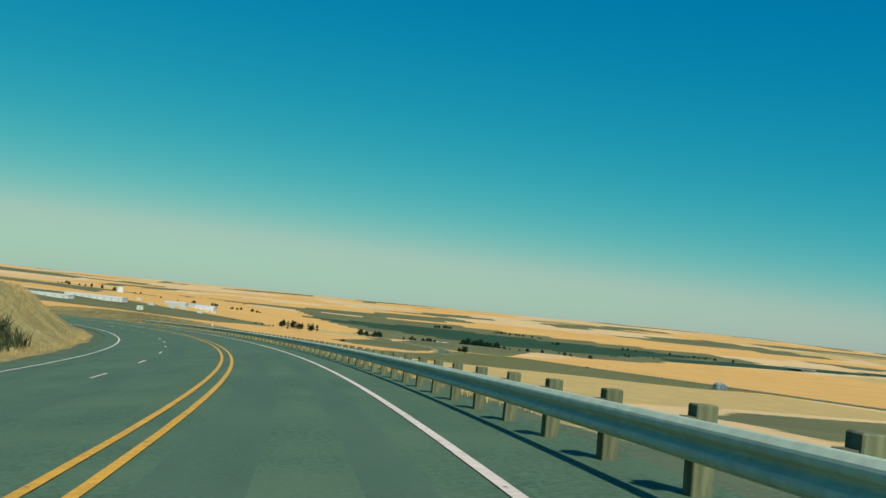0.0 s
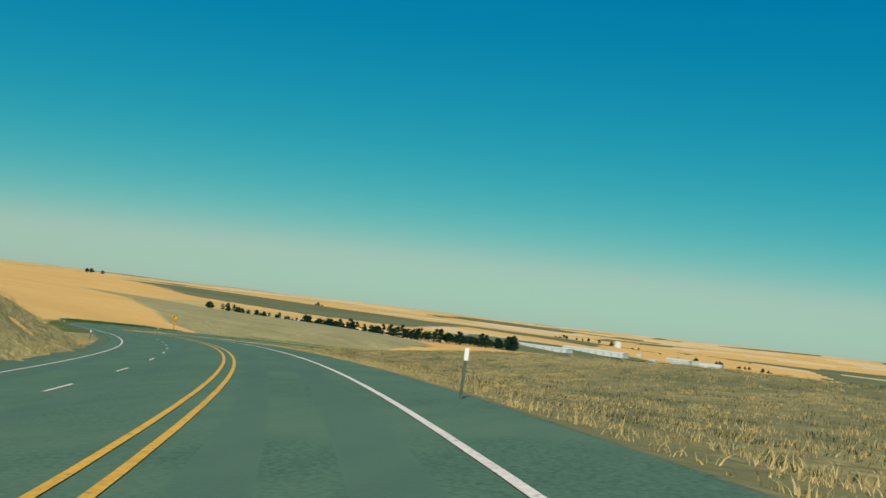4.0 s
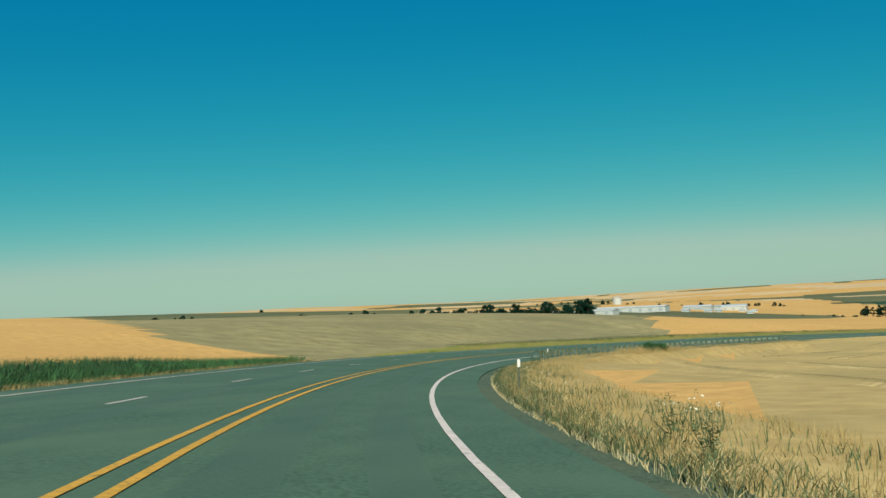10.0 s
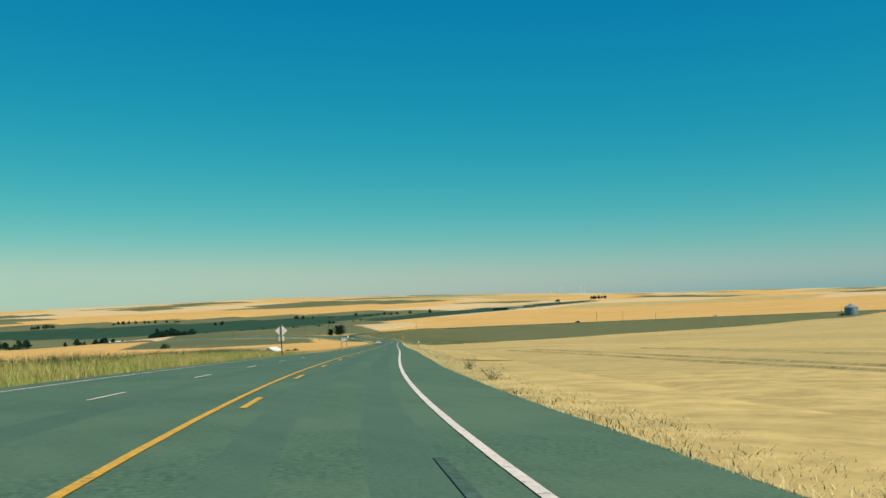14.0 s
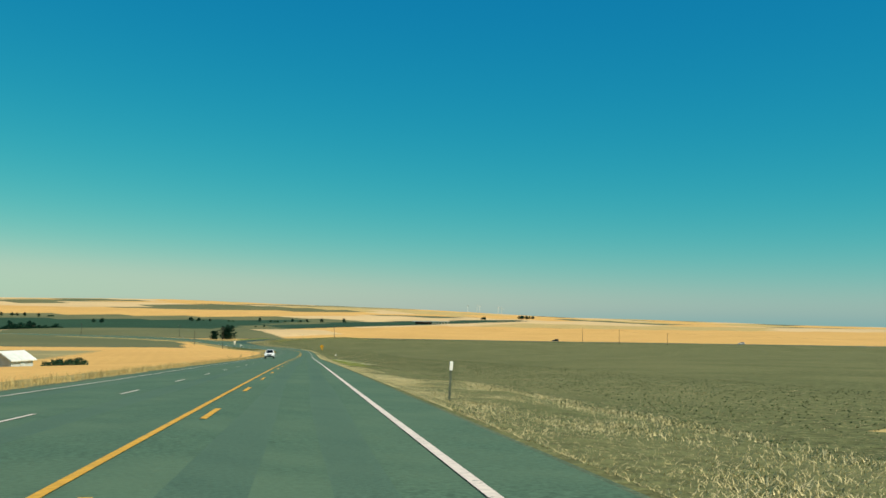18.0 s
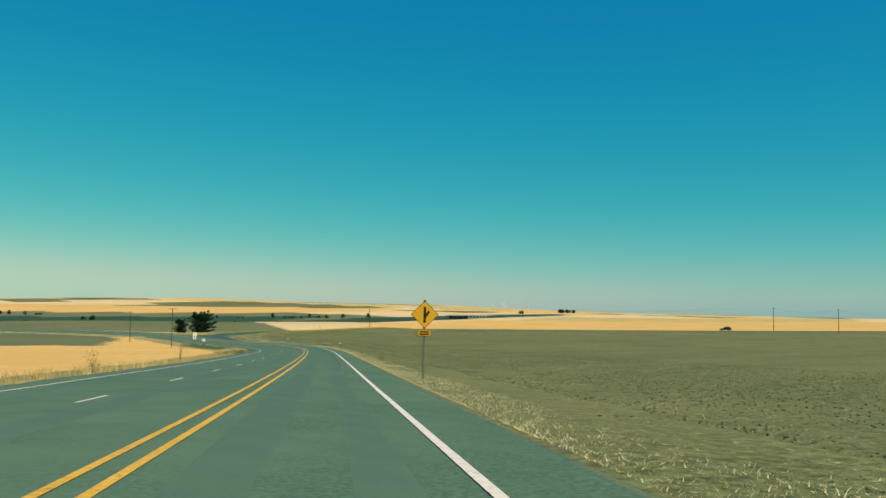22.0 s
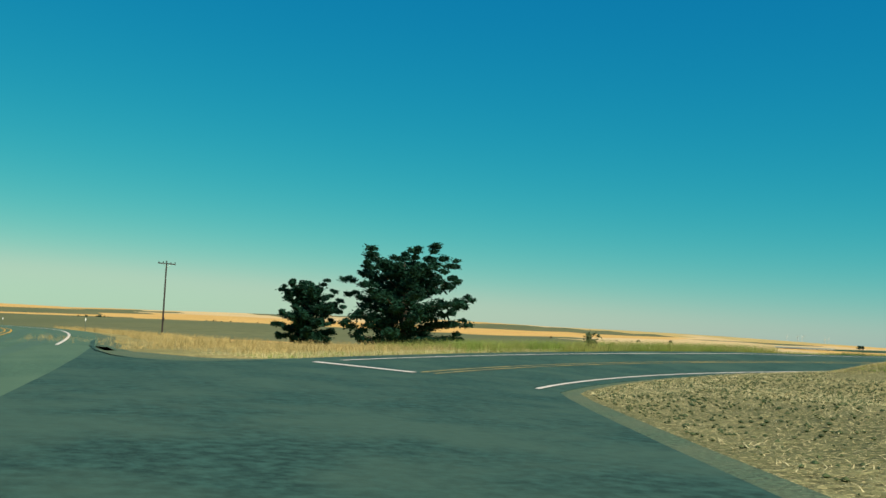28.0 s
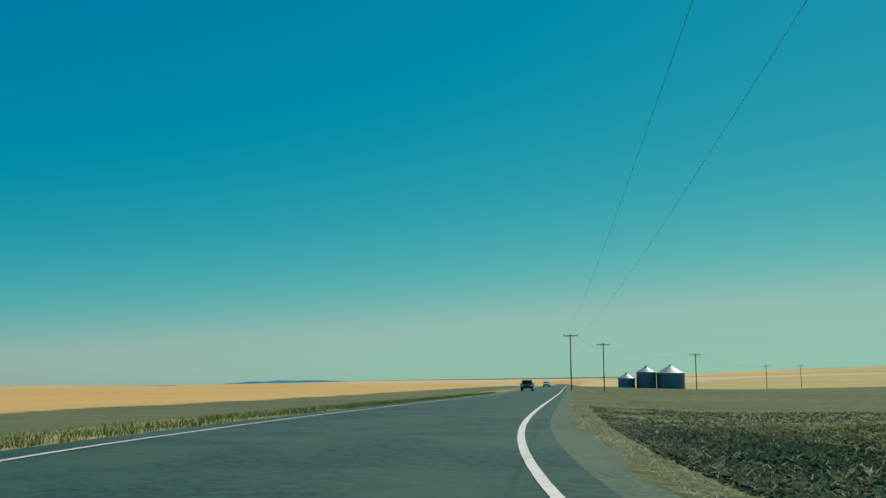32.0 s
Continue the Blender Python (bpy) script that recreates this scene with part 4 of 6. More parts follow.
def diamond_sign(name, label, s, lat, turn, side, centre, strokes, plate_text, plate_size):
    x, y, z, h = beside(A, s, lat)
    z = max(z, float(A.at(s, 1.8)[2]) - 0.3) + (0.63 if s < 500 else 0)
    t = thing(name, label, "road sign", at=spot(x, y, z, h + turn, 0, 1.0))
    sign_post(t, centre + side * 0.75, size=0.055)
    bm = bmesh.new()
    plate(bm, rounded(side, side, 0.05, 0, centre, 45), 0.0, 0.02)
    part("sheet", bm, SIGN_BLACK, t)
    bm = bmesh.new()
    plate(bm, rounded(side - 0.045, side - 0.045, 0.04, 0, centre, 45), -0.004, 0.003)
    part("face", bm, SIGN_YELLOW, t)
    bm = bmesh.new()
    for pts, width, head in strokes:
        arrow(bm, [(px, centre + pz) for px, pz in pts], width, -0.008, head)
    part("symbol", bm, SIGN_BLACK, t)
    w, hgt, low = plate_size
    bm = bmesh.new()
    plate(bm, rounded(w, hgt, 0.03, 0, low), -0.002, 0.02)
    panel = part("plate", bm, SIGN_BLACK, t)
    bm = bmesh.new()
    plate(bm, rounded(w - 0.03, hgt - 0.03, 0.025, 0, low), -0.006, 0.003)
    part("plate_face", bm, SIGN_YELLOW, panel)
    for words, size, dz in plate_text:
        if words:
            text_part(words, size, 0, -0.008, low + dz, SIGN_BLACK, panel)
        else:
            bm = bmesh.new()
            plate(bm, [(-w * 0.36, low + dz - size / 2), (w * 0.36, low + dz - size / 2), (w * 0.36, low + dz + size / 2), (-w * 0.36, low + dz + size / 2)], -0.009, 0.002)
            part("lettering", bm, SIGN_BLACK, panel)


notice_sign()
diamond_sign("curve_sign", "amber diamond sign with a black bend arrow above a speed plate", 424.8, 6.25, -2, 0.914, 3.05,
             [([(-0.2, -0.3), (-0.2, -0.05), (-0.15, 0.08), (-0.05, 0.17), (0.1, 0.22)], 0.13, 0.26)], [("50", 0.42, 0.1), ("MPH", 0.16, -0.2)], (0.62, 0.66, 2.02))
diamond_sign("side_road_sign", "amber diamond sign with a black side-road symbol and small plate", 1366, 4.7, 0, 0.914, 3.0,
             [([(0, -0.38), (0, 0.36)], 0.11, 0), ([(0.02, -0.12), (0.2, 0.16)], 0.11, 0)], [("", 0.07, 0.05), ("", 0.07, -0.06)], (0.62, 0.3, 2.15))


def sign_from_behind(label, at, shapes, height, name="road_sign"):
    t = thing(name, label, "road sign", at=at)
    sign_post(t, height, POLE_WOOD)
    for outline, d in shapes:
        bm = bmesh.new()
        plate(bm, outline, 0.14 + d, 0.02)
        part("sheet", bm, SIGN_BACK, t)


x, y, z, h = beside(A, 928, -10.7)
sign_from_behind("bare metal back of a diamond warning sign on a timber post", spot(x, y, z, h), [(rounded(0.9, 0.9, 0.05, 0, 2.75, 45), 0), (rounded(0.6, 0.5, 0.03, 0, 1.9), 0)], 3.4)
sign_from_behind("pale metal back of a tall rectangular sign on a dark post", spot(168.9, 1397.0, land_at(168.9, 1397), -14, 0, 5),
                 [(rounded(1.15, 1.25, 0.05, 0, 3.6), 0), (rounded(0.9, 0.8, 0.04, 0, 2.45), 0)], 4.4)
sign_from_behind("bare metal back of an eight-sided sign seen nearly edge on", spot(283.2, 1489.8, land_at(283.2, 1489.8), 32), 
                 [([(0.46 * math.cos(radians(22.5 + 45 * i)), 2.45 + 0.46 * math.sin(radians(22.5 + 45 * i))) for i in range(8)], 0)], 2.9)
sign_from_behind("pale back of a small square sign near the junction", spot(*beside(A, 1617, -12.5)[:3], -20), [(rounded(0.95, 0.8, 0.04, 0, 2.0), 0)], 2.4)


def message_board():
    x, y, z, h = beside(A, 1093.5, -13.0)
    t = thing("message_board", "grey metal board on two posts with a tilted solar panel", "road sign", at=spot(x, y, z, h - 4))
    for px, mat, top in ((-0.66, POLE_WOOD, 2.1), (0.72, POST_WOOD, 3.1)):
        bm = bmesh.new()
        box(bm, px - 0.06, -0.06, -0.8, px + 0.06, 0.06, top, 0.01)
        part("post", bm, mat, t)
    bm = bmesh.new()
    box(bm, -0.72, -0.16, 2.0, 0.62, 0.02, 3.05, 0.02)
    part("board", bm, GREY_WALL, t, "plain grey metal back")
    bm = bmesh.new()
    box(bm, -0.74, -0.2, 1.92, 0.7, 0.08, 2.0, 0.01)
    part("bracket", bm, SIGN_BLACK, t)
    bm = bmesh.new()
    tube(bm, (-0.45, -0.05, 3.05), (-0.45, -0.05, 3.3), 0.03, 0.03, 8)
    part("mast", bm, SIGN_BLACK, t)
    bm = bmesh.new()
    bmesh.ops.create_cube(bm, size=1, matrix=Matrix.Translation((-0.42, -0.05, 3.42)) @ Matrix.Rotation(radians(28), 4, "Y").inverted() @ Matrix.Diagonal((0.52, 0.5, 0.05, 1)))
    part("solar_panel", bm, DARK_GLASS, t, "dark tilted solar panel")
    for k in range(3):
        bm = bmesh.new()
        box(bm, 0.6 + 0.05 * k, -0.14, 2.15 + 0.3 * k, 0.8 + 0.04 * k, 0.1, 2.36 + 0.3 * k, 0.03)
        part("lamp_box", bm, SIGN_BLACK if k != 1 else LAMP_GLASS, t)


message_board()

# ---- delineator posts ----
def delineator():
    t = thing("delineator_post", "slim steel roadside post with a white reflector panel on top", "delineator", "delineators along the roads")
    bm = bmesh.new()
    box(bm, -0.03, -0.012, -0.6, 0.03, 0.0, 1.0)
    box(bm, -0.03, 0.0, -0.3, -0.022, 0.03, 1.0)
    box(bm, 0.022, 0.0, -0.3, 0.03, 0.03, 1.0)
    part("post", bm, POST_STEEL, t, "dull green steel post")
    bm = bmesh.new()
    plate(bm, rounded(0.095, 0.27, 0.02, 0, 1.03), -0.022, 0.008)
    part("reflector", bm, REFLECTOR, t, "white reflector panel")
    return t


first = delineator()
spots = [(126.9, 4.0), (255.3, 3.45), (428, 3.85), (622, 4.8), (677.6, 4.9), (742, 4.6), (760, 4.4), (812, 4.6), (975, 5.0), (1099.8, 4.4), (1228.7, 5.1), (1486.3, 4.7), (1576.4, 4.3), (1770, 5.2),
         (1830, 5.2), (330, -11.6), (455, -11.8)]
for i, (s, lat) in enumerate(spots):
    x, y, z, h = beside(A, s, lat)
    z = max(z, float(A.at(s, lat)[2]) - 0.12) + (0.25 if 1570 < s < 1580 else 0)
    m = spot(x, y, z, h + random.uniform(-5, 5), random.uniform(-2, 2), random.uniform(-3, 3))
    if i:
        copy_thing(first, m)
    else:
        first.matrix_world = m


# ---- trees ----
def leaves(centres, radii, count, size, squash=0.75, seed=1):
    """Many small leaf sheets round the clump centres, as arrays."""
    rng = np.random.default_rng(seed)
    c = np.repeat(np.array(centres), count, 0)
    r = np.repeat(np.array(radii), count)[:, None]
    d = rng.normal(size=c.shape)
    d /= np.linalg.norm(d, axis=1, keepdims=True)
    p = c + d * r * np.abs(rng.normal(0.6, 0.42, (len(c), 1))) * np.array([1, 1, squash])
    u = rng.normal(size=c.shape) * np.array([1, 1, 0.5])
    u /= np.linalg.norm(u, axis=1, keepdims=True)
    w = np.cross(u, rng.normal(size=c.shape))
    w /= np.linalg.norm(w, axis=1, keepdims=True)
    s = size * rng.uniform(0.5, 1.3, (len(c), 1))
    v = np.stack([p - u * s, p + w * s * 0.5, p + u * s, p - w * s * 0.5], 1).reshape(-1, 3)
    f = np.arange(len(v)).reshape(-1, 4)
    return v, f.tolist()


def tree(name, label, height, width, seed, clumps, count, size, mat=LEAF_DARK, low=0.12, group="", category="tree", layers=False):
    rng = random.Random(seed)
    t = thing(name, label, category, group)
    bm = bmesh.new()
    tube(bm, (0, 0, -0.3), (rng.uniform(-0.1, 0.1), 0, height * 0.45), height * 0.04, height * 0.022)
    tube(bm, (0, 0, height * 0.45), (rng.uniform(-0.3, 0.3), rng.uniform(-0.3, 0.3), height * 0.85), height * 0.022, height * 0.006, 6)
    centres, radii = [], []
    for i in range(clumps):
        a = rng.uniform(0, 2 * math.pi)
        zz = low + (1 - low) * (rng.random() ** 0.85)
        spread = math.sin(math.pi * min(1, 0.18 + 0.8 * zz)) ** 0.6
        rr = width / 2 * spread * math.sqrt(rng.uniform(0.08, 1)) * rng.uniform(0.75, 1.15)
        c = (math.cos(a) * rr, math.sin(a) * rr, zz * height * 0.92)
        centres.append(c)
        radii.append(width * rng.uniform(0.07, 0.15))
        if i % 3 == 0:
            tube(bm, (0, 0, max(height * 0.12, c[2] * 0.62)), c, height * 0.012, height * 0.003, 5)
    part("trunk", bm, BARK, t)
    v, f = leaves(centres, radii, count, size, 0.45 if layers else 0.75, seed)
    raw("crown", v, f, mat, t, "dense crown of small leaves")
    return t


def place(t, x, y, turn=0.0, scale=1.0, lift=0.0):
    t.matrix_world = spot(x, y, land_at(x, y) + lift, turn) @ Matrix.Scale(scale, 4)
    return t


def place_copy(t, x, y, turn, scale):
    o = copy_thing(t, spot(x, y, land_at(x, y), turn))
    o.scale = (scale,) * 3
    return o


def ragged_tree(label, height, width, seed, limbs, count, size):
    """A low-branched tree whose limbs end in flat tufts, with gaps between them."""
    g = random.Random(seed)
    t = thing("roadside_tree", label, "tree", "trees at the junction")
    bm = bmesh.new()
    tube(bm, (0, 0, -0.3), (0.1, 0, height * 0.4), height * 0.03, height * 0.02)
    tube(bm, (0.1, 0, height * 0.4), (-0.1, 0.1, height * 0.8), height * 0.02, height * 0.006, 6)
    centres, radii = [], []
    for i in range(limbs):
        u = (i + g.random()) / limbs
        a = i * 2.4 + g.uniform(-0.5, 0.5)
        reach = width / 2 * (0.6 + 0.45 * math.sin(math.pi * min(1, 0.1 + u * 0.8)) ** 0.8) * g.uniform(0.68, 1.1) * (1 - 0.25 * u ** 3)
        z0 = height * (0.02 + 0.62 * u)
        rise = height * (0.03 + 0.28 * u) * g.uniform(0.6, 1.3)
        root, tip = Vector((0, 0, z0)), Vector((math.cos(a) * reach, math.sin(a) * reach, min(z0 + rise, height * g.uniform(0.86, 0.97))))
        mid = root.lerp(tip, 0.5) + Vector((g.uniform(-0.2, 0.2), g.uniform(-0.2, 0.2), g.uniform(0.0, 0.35)))
        tube(bm, root, mid, 0.06, 0.04, 5)
        tube(bm, mid, tip, 0.04, 0.012, 5)
        for k in range(7):
            v = 0.22 + 0.80 * k / 6
            c = (root.lerp(mid, v * 2) if v < 0.5 else mid.lerp(tip, v * 2 - 1)) + Vector((g.gauss(0, 0.025), g.gauss(0, 0.025), g.gauss(0, 0.016))) * height
            centres.append(tuple(c))
            radii.append(g.uniform(0.05, 0.085) * height * (1.2 - 0.5 * v))
        # an upright shoot at the end of the limb
        centres.append(tuple(tip + Vector((g.uniform(-0.1, 0.1), g.uniform(-0.1, 0.1), 0.03 * height))))
        radii.append(0.032 * height)
    part("trunk", bm, BARK, t)
    v, f = leaves(centres, radii, count, size, 0.5, seed)
    raw("crown", v, f, LEAF_DARK, t, "tufted crown of small dark leaves")
    return t


place(ragged_tree("broad dark green tree with tufted branches down to the grass", 10.7, 11.4, 5, 50, 170, 0.17), 236.0, 1514.4, lift=-0.5)
place(ragged_tree("smaller ragged dark green tree beside a larger one", 7.0, 6.4, 9, 34, 150, 0.15), 228.0, 1518.2, lift=-0.4)

round_tree = tree("field_tree", "dark rounded shade tree in a row beside fields", 11.0, 10.0, 21, 46, 46, 0.55, group="trees in the valley", low=0.16)
tall_tree = tree("field_tree", "tall dark poplar-like tree among the valley trees", 14.0, 8.0, 22, 46, 46, 0.5, group="trees in the valley", low=0.12)
low_bush = tree("bush", "low dark green bush in the fields", 4.0, 8.0, 23, 30, 40, 0.4, LEAF_MID, 0.05, "bushes in the valley", "bush")
place(round_tree, -395, 1312)
place(tall_tree, -402, 1320, 40)
place(low_bush, 40, 1470)
rng = random.Random(77)
for i in range(104):
    u = 1.02 * (i / 103) ** 1.1
    x, y = -398 - 262 * u, 1305 - 230 * u
    big = 1.0 if u < 0.72 else 0.62
    place_copy(rng.choice((round_tree, round_tree, tall_tree)), x + rng.uniform(-5, 5), y + rng.uniform(-6, 6), rng.uniform(0, 360), big * rng.uniform(0.85, 1.2))
for i in range(5):
    place_copy(tall_tree, -396 + rng.uniform(-7, 7), 1308 + rng.uniform(-6, 6), rng.uniform(0, 360), rng.uniform(1.1, 1.35))


def grove(x0, y0, x1, y1, n, wide, kinds, lo, hi):
    for i in range(n):
        u = rng.random()
        place_copy(rng.choice(kinds), x0 + (x1 - x0) * u + rng.gauss(0, wide), y0 + (y1 - y0) * u + rng.gauss(0, wide), rng.uniform(0, 360), rng.uniform(lo, hi))


grove(345, 2240, 420, 2320, 26, 13, (round_tree, round_tree, tall_tree), 1.3, 2.0)
grove(-75, 2085, -5, 2110, 18, 5, (tall_tree, tall_tree, round_tree), 0.9, 1.3)
grove(90, 2235, 150, 2260, 12, 6, (round_tree, low_bush), 0.9, 1.4)
grove(195, 2250, 300, 2262, 18, 7, (round_tree, low_bush), 0.7, 1.2)
grove(445, 2290, 640, 2165, 24, 7, (round_tree, low_bush), 0.7, 1.2)
grove(470, 2340, 900, 2480, 12, 9, (round_tree, low_bush), 0.4, 0.8)
grove(900, 2760, 1080, 2620, 18, 7, (round_tree, low_bush), 0.5, 0.9)
grove(1080, 2620, 1180, 2540, 8, 8, (round_tree, low_bush), 0.5, 0.9)
grove(1935, 2735, 1985, 2755, 7, 5, (round_tree,), 0.8, 1.1)
grove(2030, 2770, 2060, 2790, 3, 4, (round_tree,), 0.8, 1.0)
grove(1750, 2700, 1780, 2720, 3, 4, (round_tree,), 0.7, 0.8)
grove(571, 3082, 740, 3001, 16, 8, (round_tree, low_bush), 0.6, 1.0)
grove(371, 3039, 437, 3065, 8, 8, (round_tree,), 0.7, 1.0)
grove(685, 2740, 700, 2750, 4, 6, (round_tree,), 0.7, 1.0)
grove(-180, 1990, -60, 2060, 8, 8, (low_bush,), 0.5, 0.8)
grove(-380, 2580, -150, 2680, 18, 7, (round_tree, low_bush), 0.6, 1.0)
grove(-700, 2620, -420, 2600, 18, 7, (round_tree, low_bush), 0.6, 1.0)
grove(-1820, 2170, -1800, 2190, 3, 4, (round_tree,), 1.0, 1.3)
grove(-1235, 2295, -1215, 2310, 4, 5, (round_tree, low_bush), 0.7, 0.9)


thicket = tree("bush", "low leafy green bush behind the guardrail", 1.3, 3.2, 31, 44, 110, 0.09, LEAF_BRIGHT, 0.1, "bushes by the guardrail", "bush")
x, y, z, h = beside(A, 738, 5.6)
place(thicket, x, y)
for s, lat, size in ((742, 6.2, 0.9), (746, 5.6, 0.7), (734, 6.4, 0.6)):
    x, y, z, h = beside(A, s, lat)
    place_copy(thicket, x, y, s * 7 % 360, size)
grove(-47, 1116, -38, 1122, 5, 2, (low_bush,), 0.35, 0.5)


# ---- power poles and cables ----
def power_pole(x, y, height, turn, arms=True, lean=0.0, pins=(-1.15, -0.55, 0.55, 1.15), label="dark weathered timber power pole with a crossarm"):
    t = thing("power_pole", label, "utility pole", "power poles", at=spot(x, y, land_at(x, y), turn, 0, lean))
    bm = bmesh.new()
    tube(bm, (0, 0, -0.8), (0, 0, height), 0.125, 0.085, 10)
    part("pole", bm, POLE_WOOD, t)
    if arms:
        bm = bmesh.new()
        box(bm, -1.25, -0.16, height - 0.42, 1.25, -0.06, height - 0.28, 0.01)
        arm = part("crossarm", bm, POLE_WOOD, t)
        for px in pins:
            bm = bmesh.new()
            tube(bm, (px, -0.11, height - 0.28), (px, -0.11, height - 0.1), 0.035, 0.05, 8)
            part("insulator", bm, SIGN_BLACK, arm, "dark insulator")
        for sx in (-1, 1):
            bm = bmesh.new()
            tube(bm, (sx * 0.65, -0.11, height - 0.36), (sx * 0.06, -0.1, height - 0.85), 0.02, 0.02, 5)
            part("brace", bm, STEEL, arm)
    bm = bmesh.new()
    box(bm, -0.1, -0.24, 1.9, 0.1, -0.13, 2.25, 0.02)
    part("bracket", bm, POLE_WOOD, t)
    return t


LINE = [(286.9, 1458.6, 9.3), (396.4, 1324.9, 10.0), (406.1, 1301.7, 9.6), (407.0, 1265.0, 8.2), (462.0, 1122.0, 9.0), (470.0, 1076.0, 9.0)]
ends = []
for x, y, hgt in LINE:
    p = power_pole(x, y, hgt, 38, pins=(-1.15, 1.15))
    ends.append((p, hgt))
    if y > 1400:
        # the pole by the bend leans
        p.matrix_world = spot(x + 0.3, y - 0.75, land_at(x + 0.3, y - 0.75) + 0.3, 38, -3.4, 5.4)
power_pole(162, 1398, 12.0, -20, label="tall bare timber power pole beside the wheat")
power_pole(221.8, 1556.4, 9.5, 20)
power_pole(168, 1440, 9.0, 10, arms=False, label="thin bare timber pole near the junction")
power_pole(185, 1640, 9.5, 20)
power_pole(150, 1740, 9.5, 20)


def cable(p, q, sag, label):
    pts = [p + (q - p) * (i / 14) - Vector((0, 0, sag * 4 * (i / 14) * (1 - i / 14))) for i in range(15)]
    bm = bmesh.new()
    for a, b in zip(pts, pts[1:]):
        tube(bm, a, b, 0.0055, 0.0055, 5)
    tagged(part("power_cable", bm, WIRE), label, "cable", "power cables")


for (pole_a, h0), (pole_b, h1) in zip(ends, ends[1:]):
    for off in (-1.15, 1.15):
        a, b = (q.matrix_world @ (Vector((off, -0.11, h - 0.1)) * K) / K for q, h in ((pole_a, h0), (pole_b, h1)))
        cable(a, b, 1.6, "thin dark overhead cable between timber poles")


# ---- grain silos ----
def silo(x, y, radius, height, label):
    t = thing("grain_silo", label, "silo", "grain silos", at=spot(x, y, land_at(x, y)))
    bm = bmesh.new()
    n, rows_ = 32, int(height / 0.4)
    rings = []
    for i in range(rows_ * 2 + 1):
        r = radius + (0.05 if i % 2 else 0.0)
        rings.append([bm.verts.new((math.cos(2 * math.pi * k / n) * r, math.sin(2 * math.pi * k / n) * r, -0.6 + (height + 0.6) * i / (rows_ * 2))) for k in range(n)])
    for a, b in zip(rings, rings[1:]):
        for k in range(n):
            bm.faces.new((a[k], a[(k + 1) % n], b[(k + 1) % n], b[k]))
    part("wall", bm, SILO_STEEL, t, "corrugated steel wall")
    bm = bmesh.new()
    ring = [bm.verts.new((math.cos(2 * math.pi * k / n) * (radius + 0.25), math.sin(2 * math.pi * k / n) * (radius + 0.25), height - 0.05)) for k in range(n)]
    top = [bm.verts.new((math.cos(2 * math.pi * k / n) * 0.5, math.sin(2 * math.pi * k / n) * 0.5, height + radius * 0.52)) for k in range(n)]
    for k in range(n):
        bm.faces.new((ring[k], ring[(k + 1) % n], top[(k + 1) % n], top[k]))
    bm.faces.new(top)
    bm.faces.new(ring[::-1])
    roof = part("roof", bm, SILO_ROOF, t, "pale conical steel roof")
    bm = bmesh.new()
    tube(bm, (0, 0, height + radius * 0.5), (0, 0, height + radius * 0.5 + 0.5), 0.45, 0.4, 10)
    part("cap", bm, SILO_ROOF, roof)
    bm = bmesh.new()
    box(bm, -0.5, -radius - 0.12, 0.0, 0.5, -radius + 0.1, 2.0, 0.02)
    part("hatch", bm, SILO_ROOF, t)


silo(511, 1141.5, 3.3, 3.7, "low dark steel grain silo with a shallow roof")
silo(504.6, 1137.3, 3.8, 6.4, "medium dark steel grain silo with a conical roof")
silo(496.7, 1132.2, 5.4, 6.4, "large dark corrugated steel grain silo with a conical roof")


